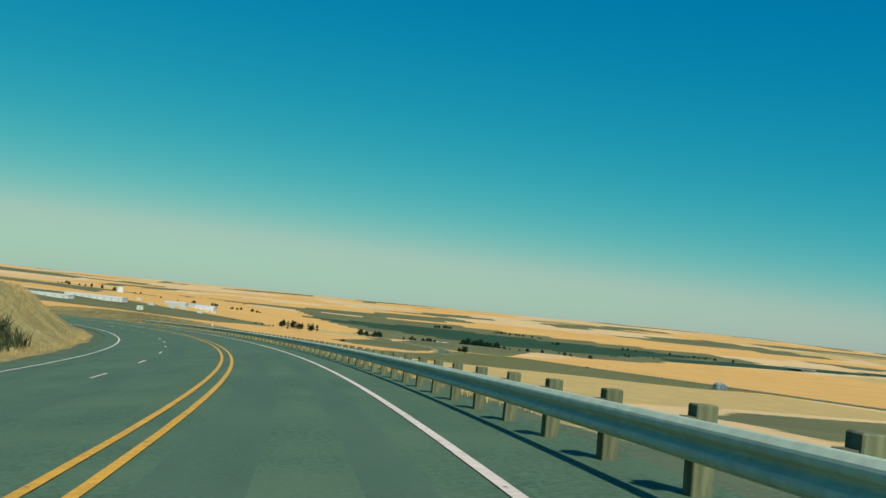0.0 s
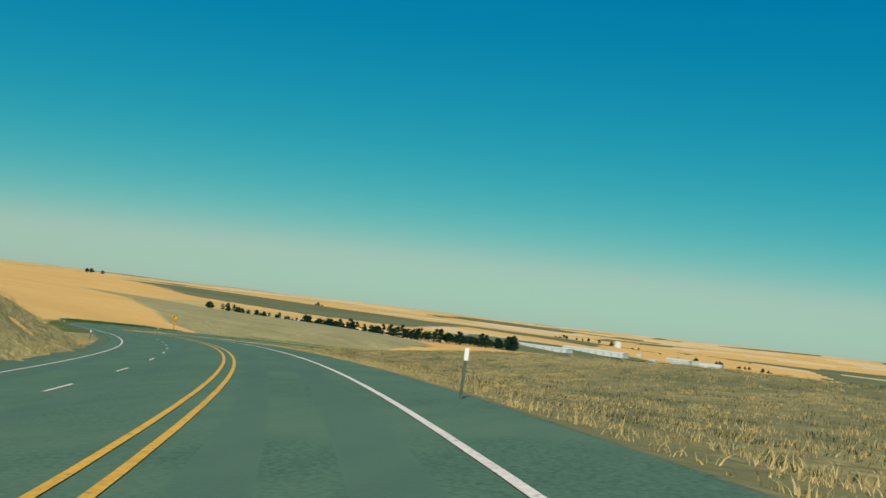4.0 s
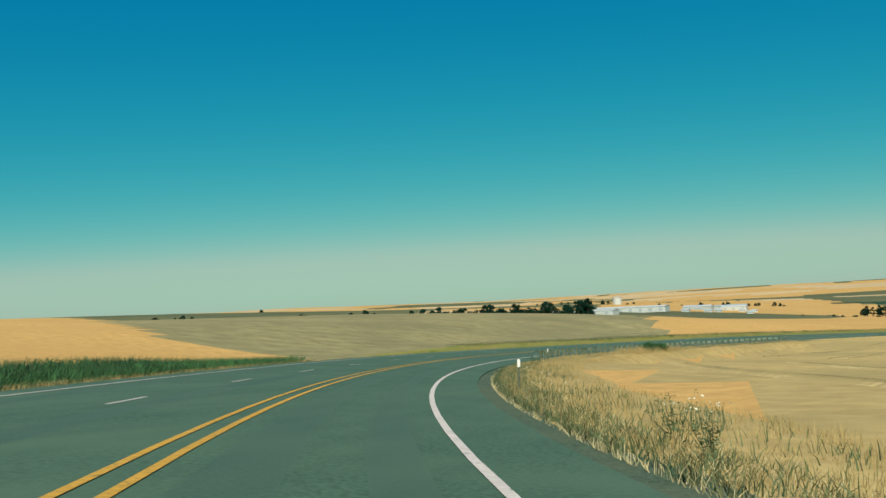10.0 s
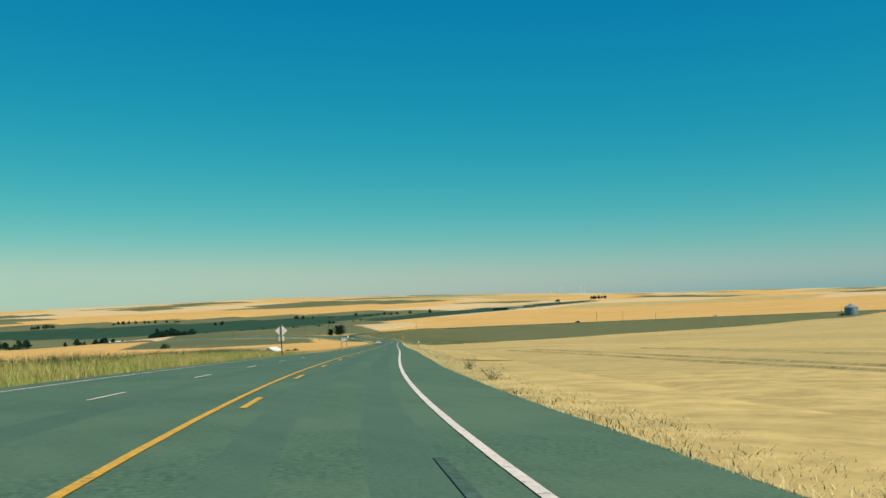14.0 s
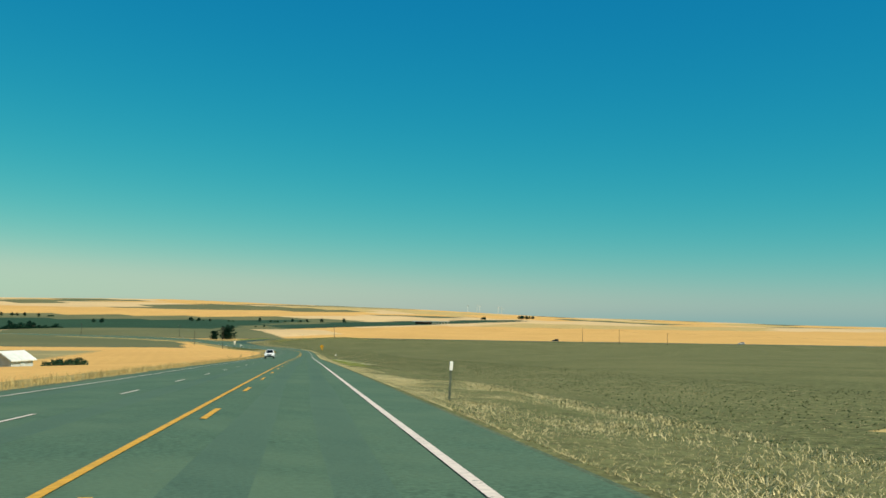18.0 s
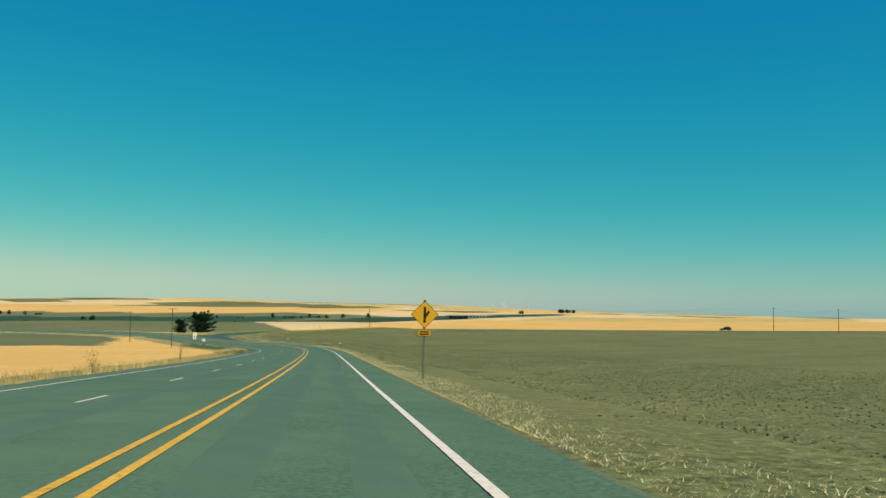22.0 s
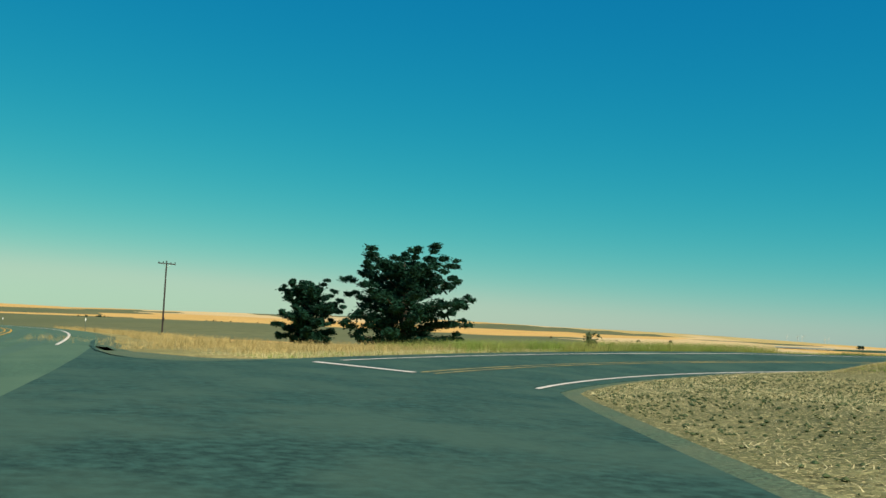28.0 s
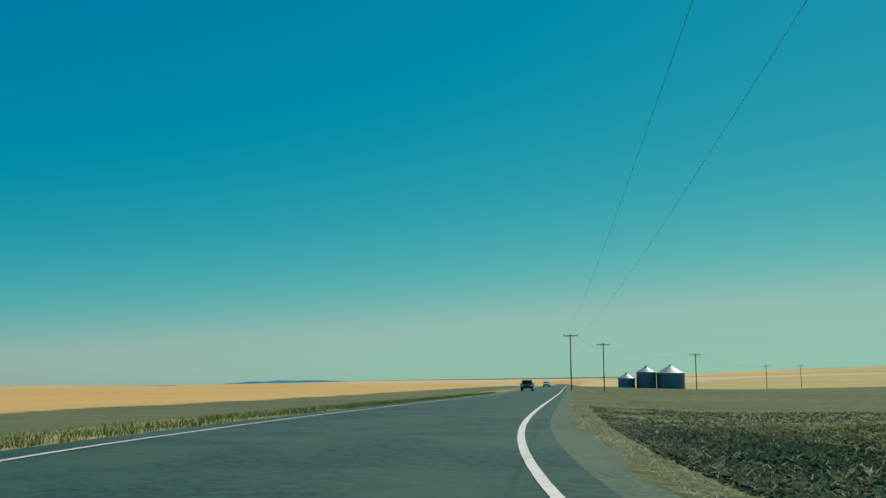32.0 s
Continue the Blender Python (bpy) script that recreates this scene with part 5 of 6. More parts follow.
# ---- buildings in the valley ----
def shed(name, label, x, y, turn, w, d, h, pitch, wall_mat, roof_mat, doors=2, windows=0, category="building"):
    t = thing(name, label, category, "buildings in the valley", at=spot(x, y, land_at(x, y), turn))
    bm = bmesh.new()
    vs = [(-w / 2, -d / 2), (w / 2, -d / 2), (w / 2, d / 2), (-w / 2, d / 2)]
    lo = [bm.verts.new((px, py, -1.5)) for px, py in vs]
    hi = [bm.verts.new((px, py, h)) for px, py in vs]
    ga, gb = bm.verts.new((-w / 2, 0, h + pitch)), bm.verts.new((w / 2, 0, h + pitch))
    bm.faces.new((lo[0], lo[1], hi[1], hi[0]))
    bm.faces.new((lo[2], lo[3], hi[3], hi[2]))
    bm.faces.new((lo[1], lo[2], hi[2], gb, hi[1]))
    bm.faces.new((lo[3], lo[0], hi[0], ga, hi[3]))
    part("wall", bm, wall_mat, t)
    bm = bmesh.new()
    e = 0.5
    for sy in (-1, 1):
        a = [bm.verts.new((px, sy * (d / 2 + e), h - pitch * e / (d / 2) + up)) for px in (-w / 2 - e, w / 2 + e) for up in (0, 0.2)]
        b = [bm.verts.new((px, 0, h + pitch + up)) for px in (-w / 2 - e, w / 2 + e) for up in (0.02, 0.22)]
        bm.faces.new((a[1], a[3], b[3], b[1]))
        bm.faces.new((a[0], b[0], b[2], a[2]))
        bm.faces.new((a[0], a[2], a[3], a[1]))
        bm.faces.new((a[0], a[1], b[1], b[0]))
        bm.faces.new((a[2], b[2], b[3], a[3]))
    part("roof", bm, roof_mat, t)
    for i in range(doors):
        bm = bmesh.new()
        px = w * ((i + 0.5) / doors - 0.5)
        box(bm, px - min(2.2, w * 0.1), -d / 2 - 0.12, 0, px + min(2.2, w * 0.1), -d / 2 + 0.05, h * 0.7)
        part("door", bm, GREY_WALL, t, "grey roller door")
    for i in range(windows):
        bm = bmesh.new()
        px = w * ((i + 0.5) / windows - 0.5)
        box(bm, px - 0.6, -d / 2 - 0.08, h * 0.45, px + 0.6, -d / 2 + 0.05, h * 0.8)
        part("window", bm, DARK_GLASS, t)
    return t


shed("warehouse", "long low white warehouse at the edge of the fields", -452, 1640, -14, 95, 20, 4, 1.2, WHITE_WALL, WHITE_WALL, 6)
shed("warehouse", "long white factory hall with a pale roof", -412, 1830, -10, 110, 26, 6, 1.5, WHITE_WALL, WHITE_WALL, 8)
shed("warehouse", "low grey shed with a pale roof", -330, 2267, -12, 50, 22, 6, 2.4, GREY_WALL, ROOF, 3)
shed("warehouse", "white hall with a stepped roof", -268, 2303, -8, 44, 24, 7, 2, WHITE_WALL, WHITE_WALL, 3)
shed("warehouse", "long grey-green shed roof", -300, 2330, -8, 110, 24, 6, 2, GREY_WALL, GREY_WALL, 4)
for i in range(9):
    shed("house", "small pale house among the valley buildings", rng.uniform(-440, -230), rng.uniform(1980, 2330), rng.uniform(-20, 20), rng.uniform(9, 14), 8, 3, 1.8,
         rng.choice((WHITE_WALL, GREY_WALL)), GREY_WALL, 1, 3, "house")
shed("barn", "small grey barn with a white roof behind the wheat", -56, 1113, 30, 6, 5, 2.2, 1.4, GREY_WALL, WHITE_WALL, 1)
shed("house", "white farmhouse among dark trees", 408, 2345, 20, 15, 10, 4, 2.5, WHITE_WALL, ROOF, 1, 4, "house")
shed("barn", "low pale barn among valley trees", 300, 2300, 10, 30, 12, 4, 2, WHITE_WALL, ROOF, 2)

def water_tank(x, y):
    t = thing("water_tank", "white cylindrical water tank on the hillside", "tank", at=spot(x, y, land_at(x, y)))
    bm = bmesh.new()
    tube(bm, (0, 0, -1), (0, 0, 13), 9, 9, 28)
    part("wall", bm, WHITE_WALL, t)
    bm = bmesh.new()
    tube(bm, (0, 0, 13), (0, 0, 14.6), 9.3, 1.0, 28)
    part("roof", bm, ROOF, t)


water_tank(-490.7, 2423)


def overpass(x, y, turn):
    t = thing("overpass", "low concrete road bridge with a dark opening and slim piers", "bridge", at=spot(x, y, land_at(x, y), turn))
    bm = bmesh.new()
    box(bm, -40, -5, 5.4, 40, 5, 6.6, 0.1)
    part("deck", bm, CONCRETE, t)
    for sy in (-5.2, 5.0):
        bm = bmesh.new()
        box(bm, -40, sy, 6.6, 40, sy + 0.2, 7.5)
        part("parapet", bm, CONCRETE, t)
    for i in range(6):
        bm = bmesh.new()
        box(bm, 4 + i * 6.2, -3.5, -1, 5.2 + i * 6.2, 3.5, 5.4, 0.1)
        part("pier", bm, CONCRETE, t)
    # near-black wall paints in the shade of the opening under the deck
    bm = bmesh.new()
    box(bm, -34, 5.2, -1, 2, 5.6, 5.4)
    part("abutment", bm, CAR_AND_SHADE_DARK, t, "abutment wall coloured dark for the opening's shade")


overpass(1290, 2420, -42)


def wind_turbine(x, y, turn):
    t = thing("wind_turbine", "white three-bladed wind turbine on the far hills", "wind turbine", "wind turbines on the skyline", at=spot(x, y, land_at(x, y), turn) @ Matrix.Scale(0.62, 4))
    bm = bmesh.new()
    tube(bm, (0, 0, -5), (0, 0, 72), 2.4, 1.4, 10)
    part("tower", bm, WHITE_WALL, t)
    bm = bmesh.new()
    box(bm, -1.8, -5, 71, 1.8, 6, 75, 0.4)
    hub = part("nacelle", bm, WHITE_WALL, t)
    for i in range(3):
        a = radians(90 + 120 * i + turn)
        bm = bmesh.new()
        tube(bm, (0, -6, 73), (math.cos(a) * 38, -6, 73 + math.sin(a) * 38), 1.6, 0.4, 6)
        part("blade", bm, WHITE_WALL, hub)


for i, (bx, spread) in enumerate(((46.0, 0), (46.55, 60), (46.75, -80), (47.9, 30), (48.1, 90))):
    wind_turbine(23 + math.sin(radians(bx)) * (6300 + spread), 1128 + math.cos(radians(bx)) * (6300 + spread), 20 + 25 * i)


# ---- vehicles ----
def vehicle(name, label, x, y, z, turn, paint, length=4.8, width=1.85, height=1.8, pitch=0.0, roll=0.0):
    """A car that faces -y."""
    t = thing(name, label, "car", at=spot(x, y, z, turn, pitch, roll))
    L, W, H = length, width, height
    side = [(-L / 2, 0.42), (-L / 2, 0.78), (-L / 2 + 0.15, 0.95), (-L * 0.22, 1.05), (-L * 0.2, 1.07), (L * 0.46, 1.1), (L / 2, 0.95), (L / 2, 0.45), (L * 0.43, 0.38), (-L * 0.43, 0.38)]
    bm = bmesh.new()
    rings = [[bm.verts.new((sx * W / 2 * k, py, pz)) for py, pz in side] for sx, k in ((-1, 0.97), (-1, 1.0), (1, 1.0), (1, 0.97))]
    n = len(side)
    for a, b in zip(rings, rings[1:]):
        for i in range(n):
            bm.faces.new((a[i], a[(i + 1) % n], b[(i + 1) % n], b[i]))
    bm.faces.new(rings[0][::-1])
    bm.faces.new(rings[-1])
    bmesh.ops.bevel(bm, geom=list(bm.edges), offset=0.04, segments=1, affect="EDGES")
    body = part("body", bm, paint, t)
    bm = bmesh.new()
    low = [(-W * 0.47, -L * 0.2, 1.06), (W * 0.47, -L * 0.2, 1.06), (W * 0.47, L * 0.45, 1.08), (-W * 0.47, L * 0.45, 1.08)]
    top = [(-W * 0.38, -L * 0.07, H), (W * 0.38, -L * 0.07, H), (W * 0.38, L * 0.4, H), (-W * 0.38, L * 0.4, H)]
    a, b = [bm.verts.new(v) for v in low], [bm.verts.new(v) for v in top]
    for i in range(4):
        bm.faces.new((a[i], a[(i + 1) % 4], b[(i + 1) % 4], b[i]))
    bm.faces.new(b)
    bmesh.ops.bevel(bm, geom=list(bm.edges), offset=0.05, segments=2, affect="EDGES")
    cab = part("cabin", bm, paint, t)

    def pane(q, name="window"):
        bm = bmesh.new()
        c = sum((Vector(v) for v in q), Vector()) / 4
        nrm = (Vector(q[1]) - Vector(q[0])).cross(Vector(q[2]) - Vector(q[0])).normalized()
        v0 = [bm.verts.new(c + (Vector(v) - c) * 0.84 + nrm * 0.012) for v in q]
        v1 = [bm.verts.new(c + (Vector(v) - c) * 0.84 - nrm * 0.01) for v in q]
        bm.faces.new(v0)
        for i in range(4):
            bm.faces.new((v0[(i + 1) % 4], v0[i], v1[i], v1[(i + 1) % 4]))
        part(name, bm, DARK_GLASS, cab, "dark glass")
    pane([low[0], low[1], top[1], top[0]], "windscreen")
    pane([low[2], low[3], top[3], top[2]], "rear_window")
    for sx in (-1, 1):
        m0, m1 = (sx * W * 0.47, L * 0.12, 1.07), (sx * W * 0.38, L * 0.14, H)
        front = [(sx * W * 0.47, -L * 0.2, 1.06), m0, m1, (sx * W * 0.38, -L * 0.07, H)]
        back = [m0, (sx * W * 0.47, L * 0.45, 1.08), (sx * W * 0.38, L * 0.4, H), m1]
        for q in (front, back):
            pane(q if sx > 0 else q[::-1], "side_window")
        bm = bmesh.new()
        box(bm, sx * W * 0.5, -L * 0.17, 1.05, sx * (W * 0.5 + 0.2), -L * 0.14, 1.22, 0.02)
        part("mirror", bm, CAR_AND_SHADE_DARK, t)
        bm = bmesh.new()
        box(bm, sx * W * 0.27, -L / 2 - 0.02, 0.74, sx * W * 0.47, -L / 2 + 0.1, 0.92, 0.02)
        part("headlight", bm, LAMP_GLASS, t, "clear headlight")
        bm = bmesh.new()
        box(bm, sx * W * 0.36, L / 2 - 0.08, 0.75, sx * W * 0.47, L / 2 + 0.02, 1.0, 0.02)
        part("tail_light", bm, RED_WALL, t, "red tail light")
        for py in (-L * 0.31, L * 0.3):
            bm = bmesh.new()
            tube(bm, (sx * (W / 2 - 0.22), py, 0.36), (sx * (W / 2 + 0.01), py, 0.36), 0.37, 0.37, 20)
            wheel = part("wheel", bm, RUBBER, t)
            bm = bmesh.new()
            tube(bm, (sx * (W / 2), py, 0.36), (sx * (W / 2 + 0.025), py, 0.36), 0.22, 0.2, 14)
            part("rim", bm, CHROME, wheel)
    bm = bmesh.new()
    box(bm, -W * 0.24, -L / 2 - 0.03, 0.66, W * 0.24, -L / 2 + 0.06, 0.88, 0.02)
    part("grille", bm, CAR_AND_SHADE_DARK, t, "dark grille")
    bm = bmesh.new()
    box(bm, -W * 0.48, -L / 2 - 0.08, 0.4, W * 0.48, -L / 2 + 0.06, 0.6, 0.04)
    part("bumper", bm, CAR_AND_SHADE_DARK, t)
    for sx in (-1, 1):
        bm = bmesh.new()
        box(bm, sx * W * 0.33 - 0.02, -L * 0.04, H, sx * W * 0.33 + 0.02, L * 0.38, H + 0.07, 0.01)
        part("roof_rack", bm, CAR_AND_SHADE_DARK, t)


p = A.at(1268, -7.0)
vehicle("estate_car", "white four-wheel-drive estate car in the far lane", *p, A.heading(1268), CAR_WHITE, pitch=-1.5)
p = B.at(276, -3.6)
vehicle("car", "dark car with its roof in the sun on the side road", *p, B.heading(276), CAR_AND_SHADE_DARK, 4.7, 1.85, 1.7)
p = B.at(400, -3.6)
vehicle("car", "white car far along the side road", *p, B.heading(400), CAR_WHITE, 4.6, 1.8, 1.5)

# ---- far hills: a backdrop sheet, haze blue and glow in its material ----
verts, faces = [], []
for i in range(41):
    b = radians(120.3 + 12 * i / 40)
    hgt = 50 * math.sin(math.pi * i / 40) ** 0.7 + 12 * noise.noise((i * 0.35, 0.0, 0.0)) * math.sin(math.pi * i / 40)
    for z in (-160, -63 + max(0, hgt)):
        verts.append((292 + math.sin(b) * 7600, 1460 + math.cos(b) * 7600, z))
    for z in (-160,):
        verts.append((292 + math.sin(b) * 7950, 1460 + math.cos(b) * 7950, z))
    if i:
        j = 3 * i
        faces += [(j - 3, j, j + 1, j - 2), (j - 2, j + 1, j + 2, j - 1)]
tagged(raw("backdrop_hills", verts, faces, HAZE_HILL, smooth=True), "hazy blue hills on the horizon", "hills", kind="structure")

# ---- grass, weeds and straw ----
def blades(name, label, category, p, height, width, lean, mat, seed):
    """Bent grass blades at points p (true metres), one mesh."""
    g = np.random.default_rng(seed)
    n = len(p)
    a = g.uniform(0, 2 * np.pi, n)
    h = height * g.uniform(0.45, 1.25, n)
    side = np.stack([np.cos(a), np.sin(a), 0 * a], 1) * (width * g.uniform(0.6, 1.4, n))[:, None]
    b = g.uniform(0, 2 * np.pi, n)
    tip = np.stack([np.cos(b), np.sin(b), 0 * b], 1) * (h * lean * g.uniform(0.2, 1.5, n))[:, None]
    up = np.stack([0 * h, 0 * h, h], 1)
    v = np.stack([p - side, p + side, p + tip * 0.35 + up * 0.6 + side * 0.6, p + tip * 0.35 + up * 0.6 - side * 0.6, p + tip + up], 1).reshape(-1, 3)
    k = np.arange(n)[:, None] * 5
    f = np.concatenate([k + np.array([0, 1, 2, 3])], 0).tolist() + (k + np.array([3, 2, 4])).tolist()
    return tagged(raw(name, v, f, mat), label, category, kind="stuff")


def strip_points(track, s0, s1, lat0, lat1, n, seed, clump=0.0, edge=0.0):
    """Random points on the ground beside a track, gathered into tufts; thicker towards lat0 where edge is given."""
    g = np.random.default_rng(seed)
    if clump:
        m = max(1, n // 14)
        cs, cl = g.uniform(s0, s1, m), g.random(m) ** (1 + edge)
        i = g.integers(0, m, n)
        s, u = cs[i] + g.normal(0, clump, n), cl[i] + g.normal(0, clump / max(0.5, abs(lat1 - lat0)), n)
    else:
        s, u = g.uniform(s0, s1, n), g.random(n) ** (1 + edge)
    lat = lat0 + (lat1 - lat0) * np.clip(u, 0, 1.1)
    p = track.at(s, lat)
    p[:, 2] = ground_height(p[:, :2], sink=False) + 0.02
    return p


def grass(track, s0, s1, lat0, lat1, n, height, mat, seed, label="dry roadside grass", width=0.012, lean=0.5, clump=0.22, edge=0.4):
    return blades("grass", label, "grass", strip_points(track, s0, s1, lat0, lat1, n, seed, clump, edge), height, width, lean, mat, seed)


def flowers(p, height, seed, label="white umbel flowers on thin stems"):
    """Thin stems, each with a flat white head."""
    g = np.random.default_rng(seed)
    blades("weeds", "thin green stems of roadside flowers", "weeds", np.repeat(p, 3, 0) + g.normal(0, 0.04, (len(p) * 3, 3)) * np.array([1, 1, 0]), height * 0.9, 0.008, 0.15, WEED, seed)
    v, f = [], []
    for q in p:
        h, r = height * g.uniform(0.6, 1.25), g.uniform(0.014, 0.036)
        c = q + np.array([g.normal(0, 0.06), g.normal(0, 0.06), h])
        k = len(v)
        v.append(c + np.array([0, 0, 0.012]))
        for i in range(7):
            a = 2 * np.pi * i / 7
            v.append(c + np.array([math.cos(a) * r, math.sin(a) * r, g.uniform(-0.02, 0.02)]))
        f += [(k, k + 1 + i, k + 1 + (i + 1) % 7) for i in range(7)]
    tagged(raw("flowers", v, f, FLOWER), label, "flowers", kind="stuff")


def weed(track, s, lat, height, width, seed, mat=WEED, label="branching green roadside weed", full=9):
    """One weed: stems with small leaves."""
    x, y, z, h = beside(track, s, lat)
    t = thing("weed", label, "weed", "roadside weeds", at=spot(x, y, z, h))
    g = random.Random(seed)
    bm = bmesh.new()
    tips = []
    for i in range(9):
        a, r = g.uniform(0, 6.28), g.uniform(0.1, 0.5) * width
        tip = (math.cos(a) * r, math.sin(a) * r, height * g.uniform(0.55, 1.0))
        tube(bm, (math.cos(a) * 0.03, math.sin(a) * 0.03, 0), tip, 0.008, 0.003, 4)
        tips += [tip, tuple(0.66 * c for c in tip), tuple(0.4 * c for c in tip)]
    part("stems", bm, mat, t)
    v, f = leaves(tips, [0.08 * width + 0.05] * len(tips), full, 0.03 if full < 20 else 0.06, 1.2, seed)
    raw("leaves", v, f, mat, t)


# highway, first bend: bank and outer slope
grass(A, -30, 330, -11.6, -19, 26000, 0.42, STRAW, 101, edge=0.8)
grass(A, -20, 60, -12.5, -18, 7000, 1.0, BRUSH, 102, "dark brush on the cut bank", 0.05, 0.8, 0.7)
grass(A, 20, 178, 4.3, 9, 11000, 0.5, STRAW, 103)
grass(A, 178, 430, 4.6, 60, 90000, 0.19, STRAW, 104, "sparse dry grass tufts on the slope", 0.014, 0.8, 0.25, 0.6)
grass(A, 178, 430, 7, 60, 52000, 0.17, BRUSH, 168, "low olive scrub tufts on the slope", 0.014, 0.9, 0.4, 0.3)
# inside of the right-hand bend: tall dry grass and flowers
grass(A, 428, 560, 4.3, 9.0, 46000, 0.5, STRAW, 106, "tall dry grass beside the stubble", 0.006, 0.35, 0.2, 0.7)
grass(A, 428, 700, 4.0, 5.6, 26000, 0.2, PALE_STRAW, 180, "short bleached grass at the shoulder", 0.007, 0.9, 0.3, 0.3)
grass(A, 560, 690, 4.4, 9.0, 34000, 0.24, STRAW, 107, "tall dry grass beside the stubble", 0.006, 0.4, 0.18, 0.9)
grass(A, 470, 660, 4.1, 5.4, 14000, 0.28, WEED, 108, "green weeds at the shoulder's edge", 0.014, 0.7)
flowers(strip_points(A, 543, 561, 4.15, 5.5, 150, 109, 0.5, 0.5), 0.4, 110)
flowers(strip_points(A, 500, 536, 4.3, 5.4, 40, 188, 0.5), 0.4, 189)
grass(A, 541, 563, 4.0, 4.7, 2600, 0.24, LEAF_MID, 190, "dark green weeds under the white flowers", 0.012, 0.7, 0.35)
grass(A, 555, 580, 3.8, 4.4, 2600, 0.3, BRUSH, 191, "grey-brown dry weeds at the shoulder's edge", 0.008, 0.9, 0.4)
flowers(strip_points(A, 484, 492, 5.0, 6.2, 40, 165, 0.3), 0.6, 166)
grass(A, 482, 496, 4.3, 5.6, 2500, 0.18, GREEN_STRAW, 167, "low green grass at the shoulder's edge", 0.008, 0.8, 0.3)
flowers(strip_points(A, 560, 650, 5.2, 6.8, 70, 111, 0.5), 0.6, 112)
grass(A, 722, 752, 4.5, 7.5, 7000, 0.8, STRAW, 182, "tall dry grass round the bushes by the guardrail", 0.007, 0.35, 0.3, 0.2)
grass(A, 686, 815, 4.2, 9, 16000, 0.34, STRAW, 113, "dry grass behind the guardrail", 0.01, 0.5, 0.4)
grass(A, 822, 1000, 4.4, 5.4, 1800, 0.13, WEED, 160, "low green weeds at the shoulder's edge", 0.012, 0.7, 0.5)
grass(A, 812, 1080, 3.9, 6.0, 66000, 0.10, PALE_STRAW, 115, "dry grass at the field's edge", 0.008, 0.9)
# far side of the highway
grass(A, 380, 660, -11.2, -14.5, 36000, 0.28, WEED, 116, "green weeds along the wheat", 0.02, 0.5, 0.3)
grass(A, 550, 650, -13.2, -16, 3000, 0.5, WEED, 117, "dark green tall weeds along the wheat", 0.028, 0.4, 0.35)
grass(A, 690, 1000, -11.2, -18, 50000, 0.52, STRAW, 118, "dense dry grass beyond the road's edge", 0.012, 0.5, 0.5, 0.2)
grass(A, 690, 960, -11.2, -18, 80000, 0.5, GREEN_STRAW, 181, "half-dry grass beyond the road's edge", 0.012, 0.5, 0.6, 0.2)
grass(A, 720, 960, -15.5, -20, 16000, 0.75, LEAF_MID, 119, "dark green weeds along the back of the verge", 0.016, 0.5, 0.8, 0.0)
grass(A, 1000, 1600, -11.2, -13.5, 16000, 0.5, STRAW, 120, "dry grass along the wheat", 0.012)
grass(A, 1560, 1640, -11.4, -16, 7000, 0.6, WEED, 121, "green weeds beside the bend", 0.02)
flowers(strip_points(A, 1560, 1630, -11.4, -15, 260, 122, 0.7), 0.7, 123)
flowers(strip_points(A, 1452, 1482, -11.2, -13.2, 200, 162, 0.6), 0.5, 163)
grass(A, 1450, 1484, -11.2, -13.4, 3600, 0.5, WEED, 164, "leafy green weeds at the wheat's edge", 0.02, 0.5, 0.4)
grass(A, 556, 640, -12.8, -16.5, 15000, 0.72, LEAF_MID, 170, "dark green tall weeds along the wheat", 0.014, 0.6, 0.8)
grass(A, 552, 660, -12.2, -16.4, 30000, 0.62, LEAF_BRIGHT, 192, "leafy green weeds in uneven clumps along the wheat", 0.022, 0.8, 0.9, 0.2)
grass(A, 540, 660, -11.2, -12.9, 12000, 0.26, STRAW, 193, "short dry grass between road and weeds", 0.009, 0.8, 0.4, 0.3)
grass(A, 560, 660, 4.3, 8.0, 5000, 0.3, WEED, 183, "scattered green weeds on the dry verge", 0.012, 0.6, 0.5, 0.3)
grass(A, 500, 690, 4.2, 5.4, 12000, 0.2, LEAF_MID, 171, "dark weeds at the foot of the dry grass", 0.008, 0.8, 0.4)
# along the plowed field
grass(A, 1072, 1640, 3.7, 5.6, 120000, 0.085, PALE_STRAW, 124, "bleached straw at the edge of the plowed field", 0.008, 1.3, 0.4, 0.7)
grass(A, 1070, 1125, 4.2, 9.5, 22000, 0.08, PALE_STRAW, 186, "stubble and straw at the plowed field's corner", 0.009, 1.2, 0.4, 0.2)
flowers(strip_points(A, 1172, 1232, 4.9, 7.5, 560, 125, 0.6, 0.6), 0.3, 126)
grass(A, 1170, 1240, 4.8, 6.8, 5000, 0.33, GREEN_STRAW, 127, "green stems at the field's edge", 0.012, 0.4)
flowers(strip_points(A, 1576, 1581, 4.9, 5.8, 10, 172, 0.3), 0.5, 173)
flowers(strip_points(A, 1500, 1575, 5.2, 7.5, 60, 128, 0.8), 0.7, 129)
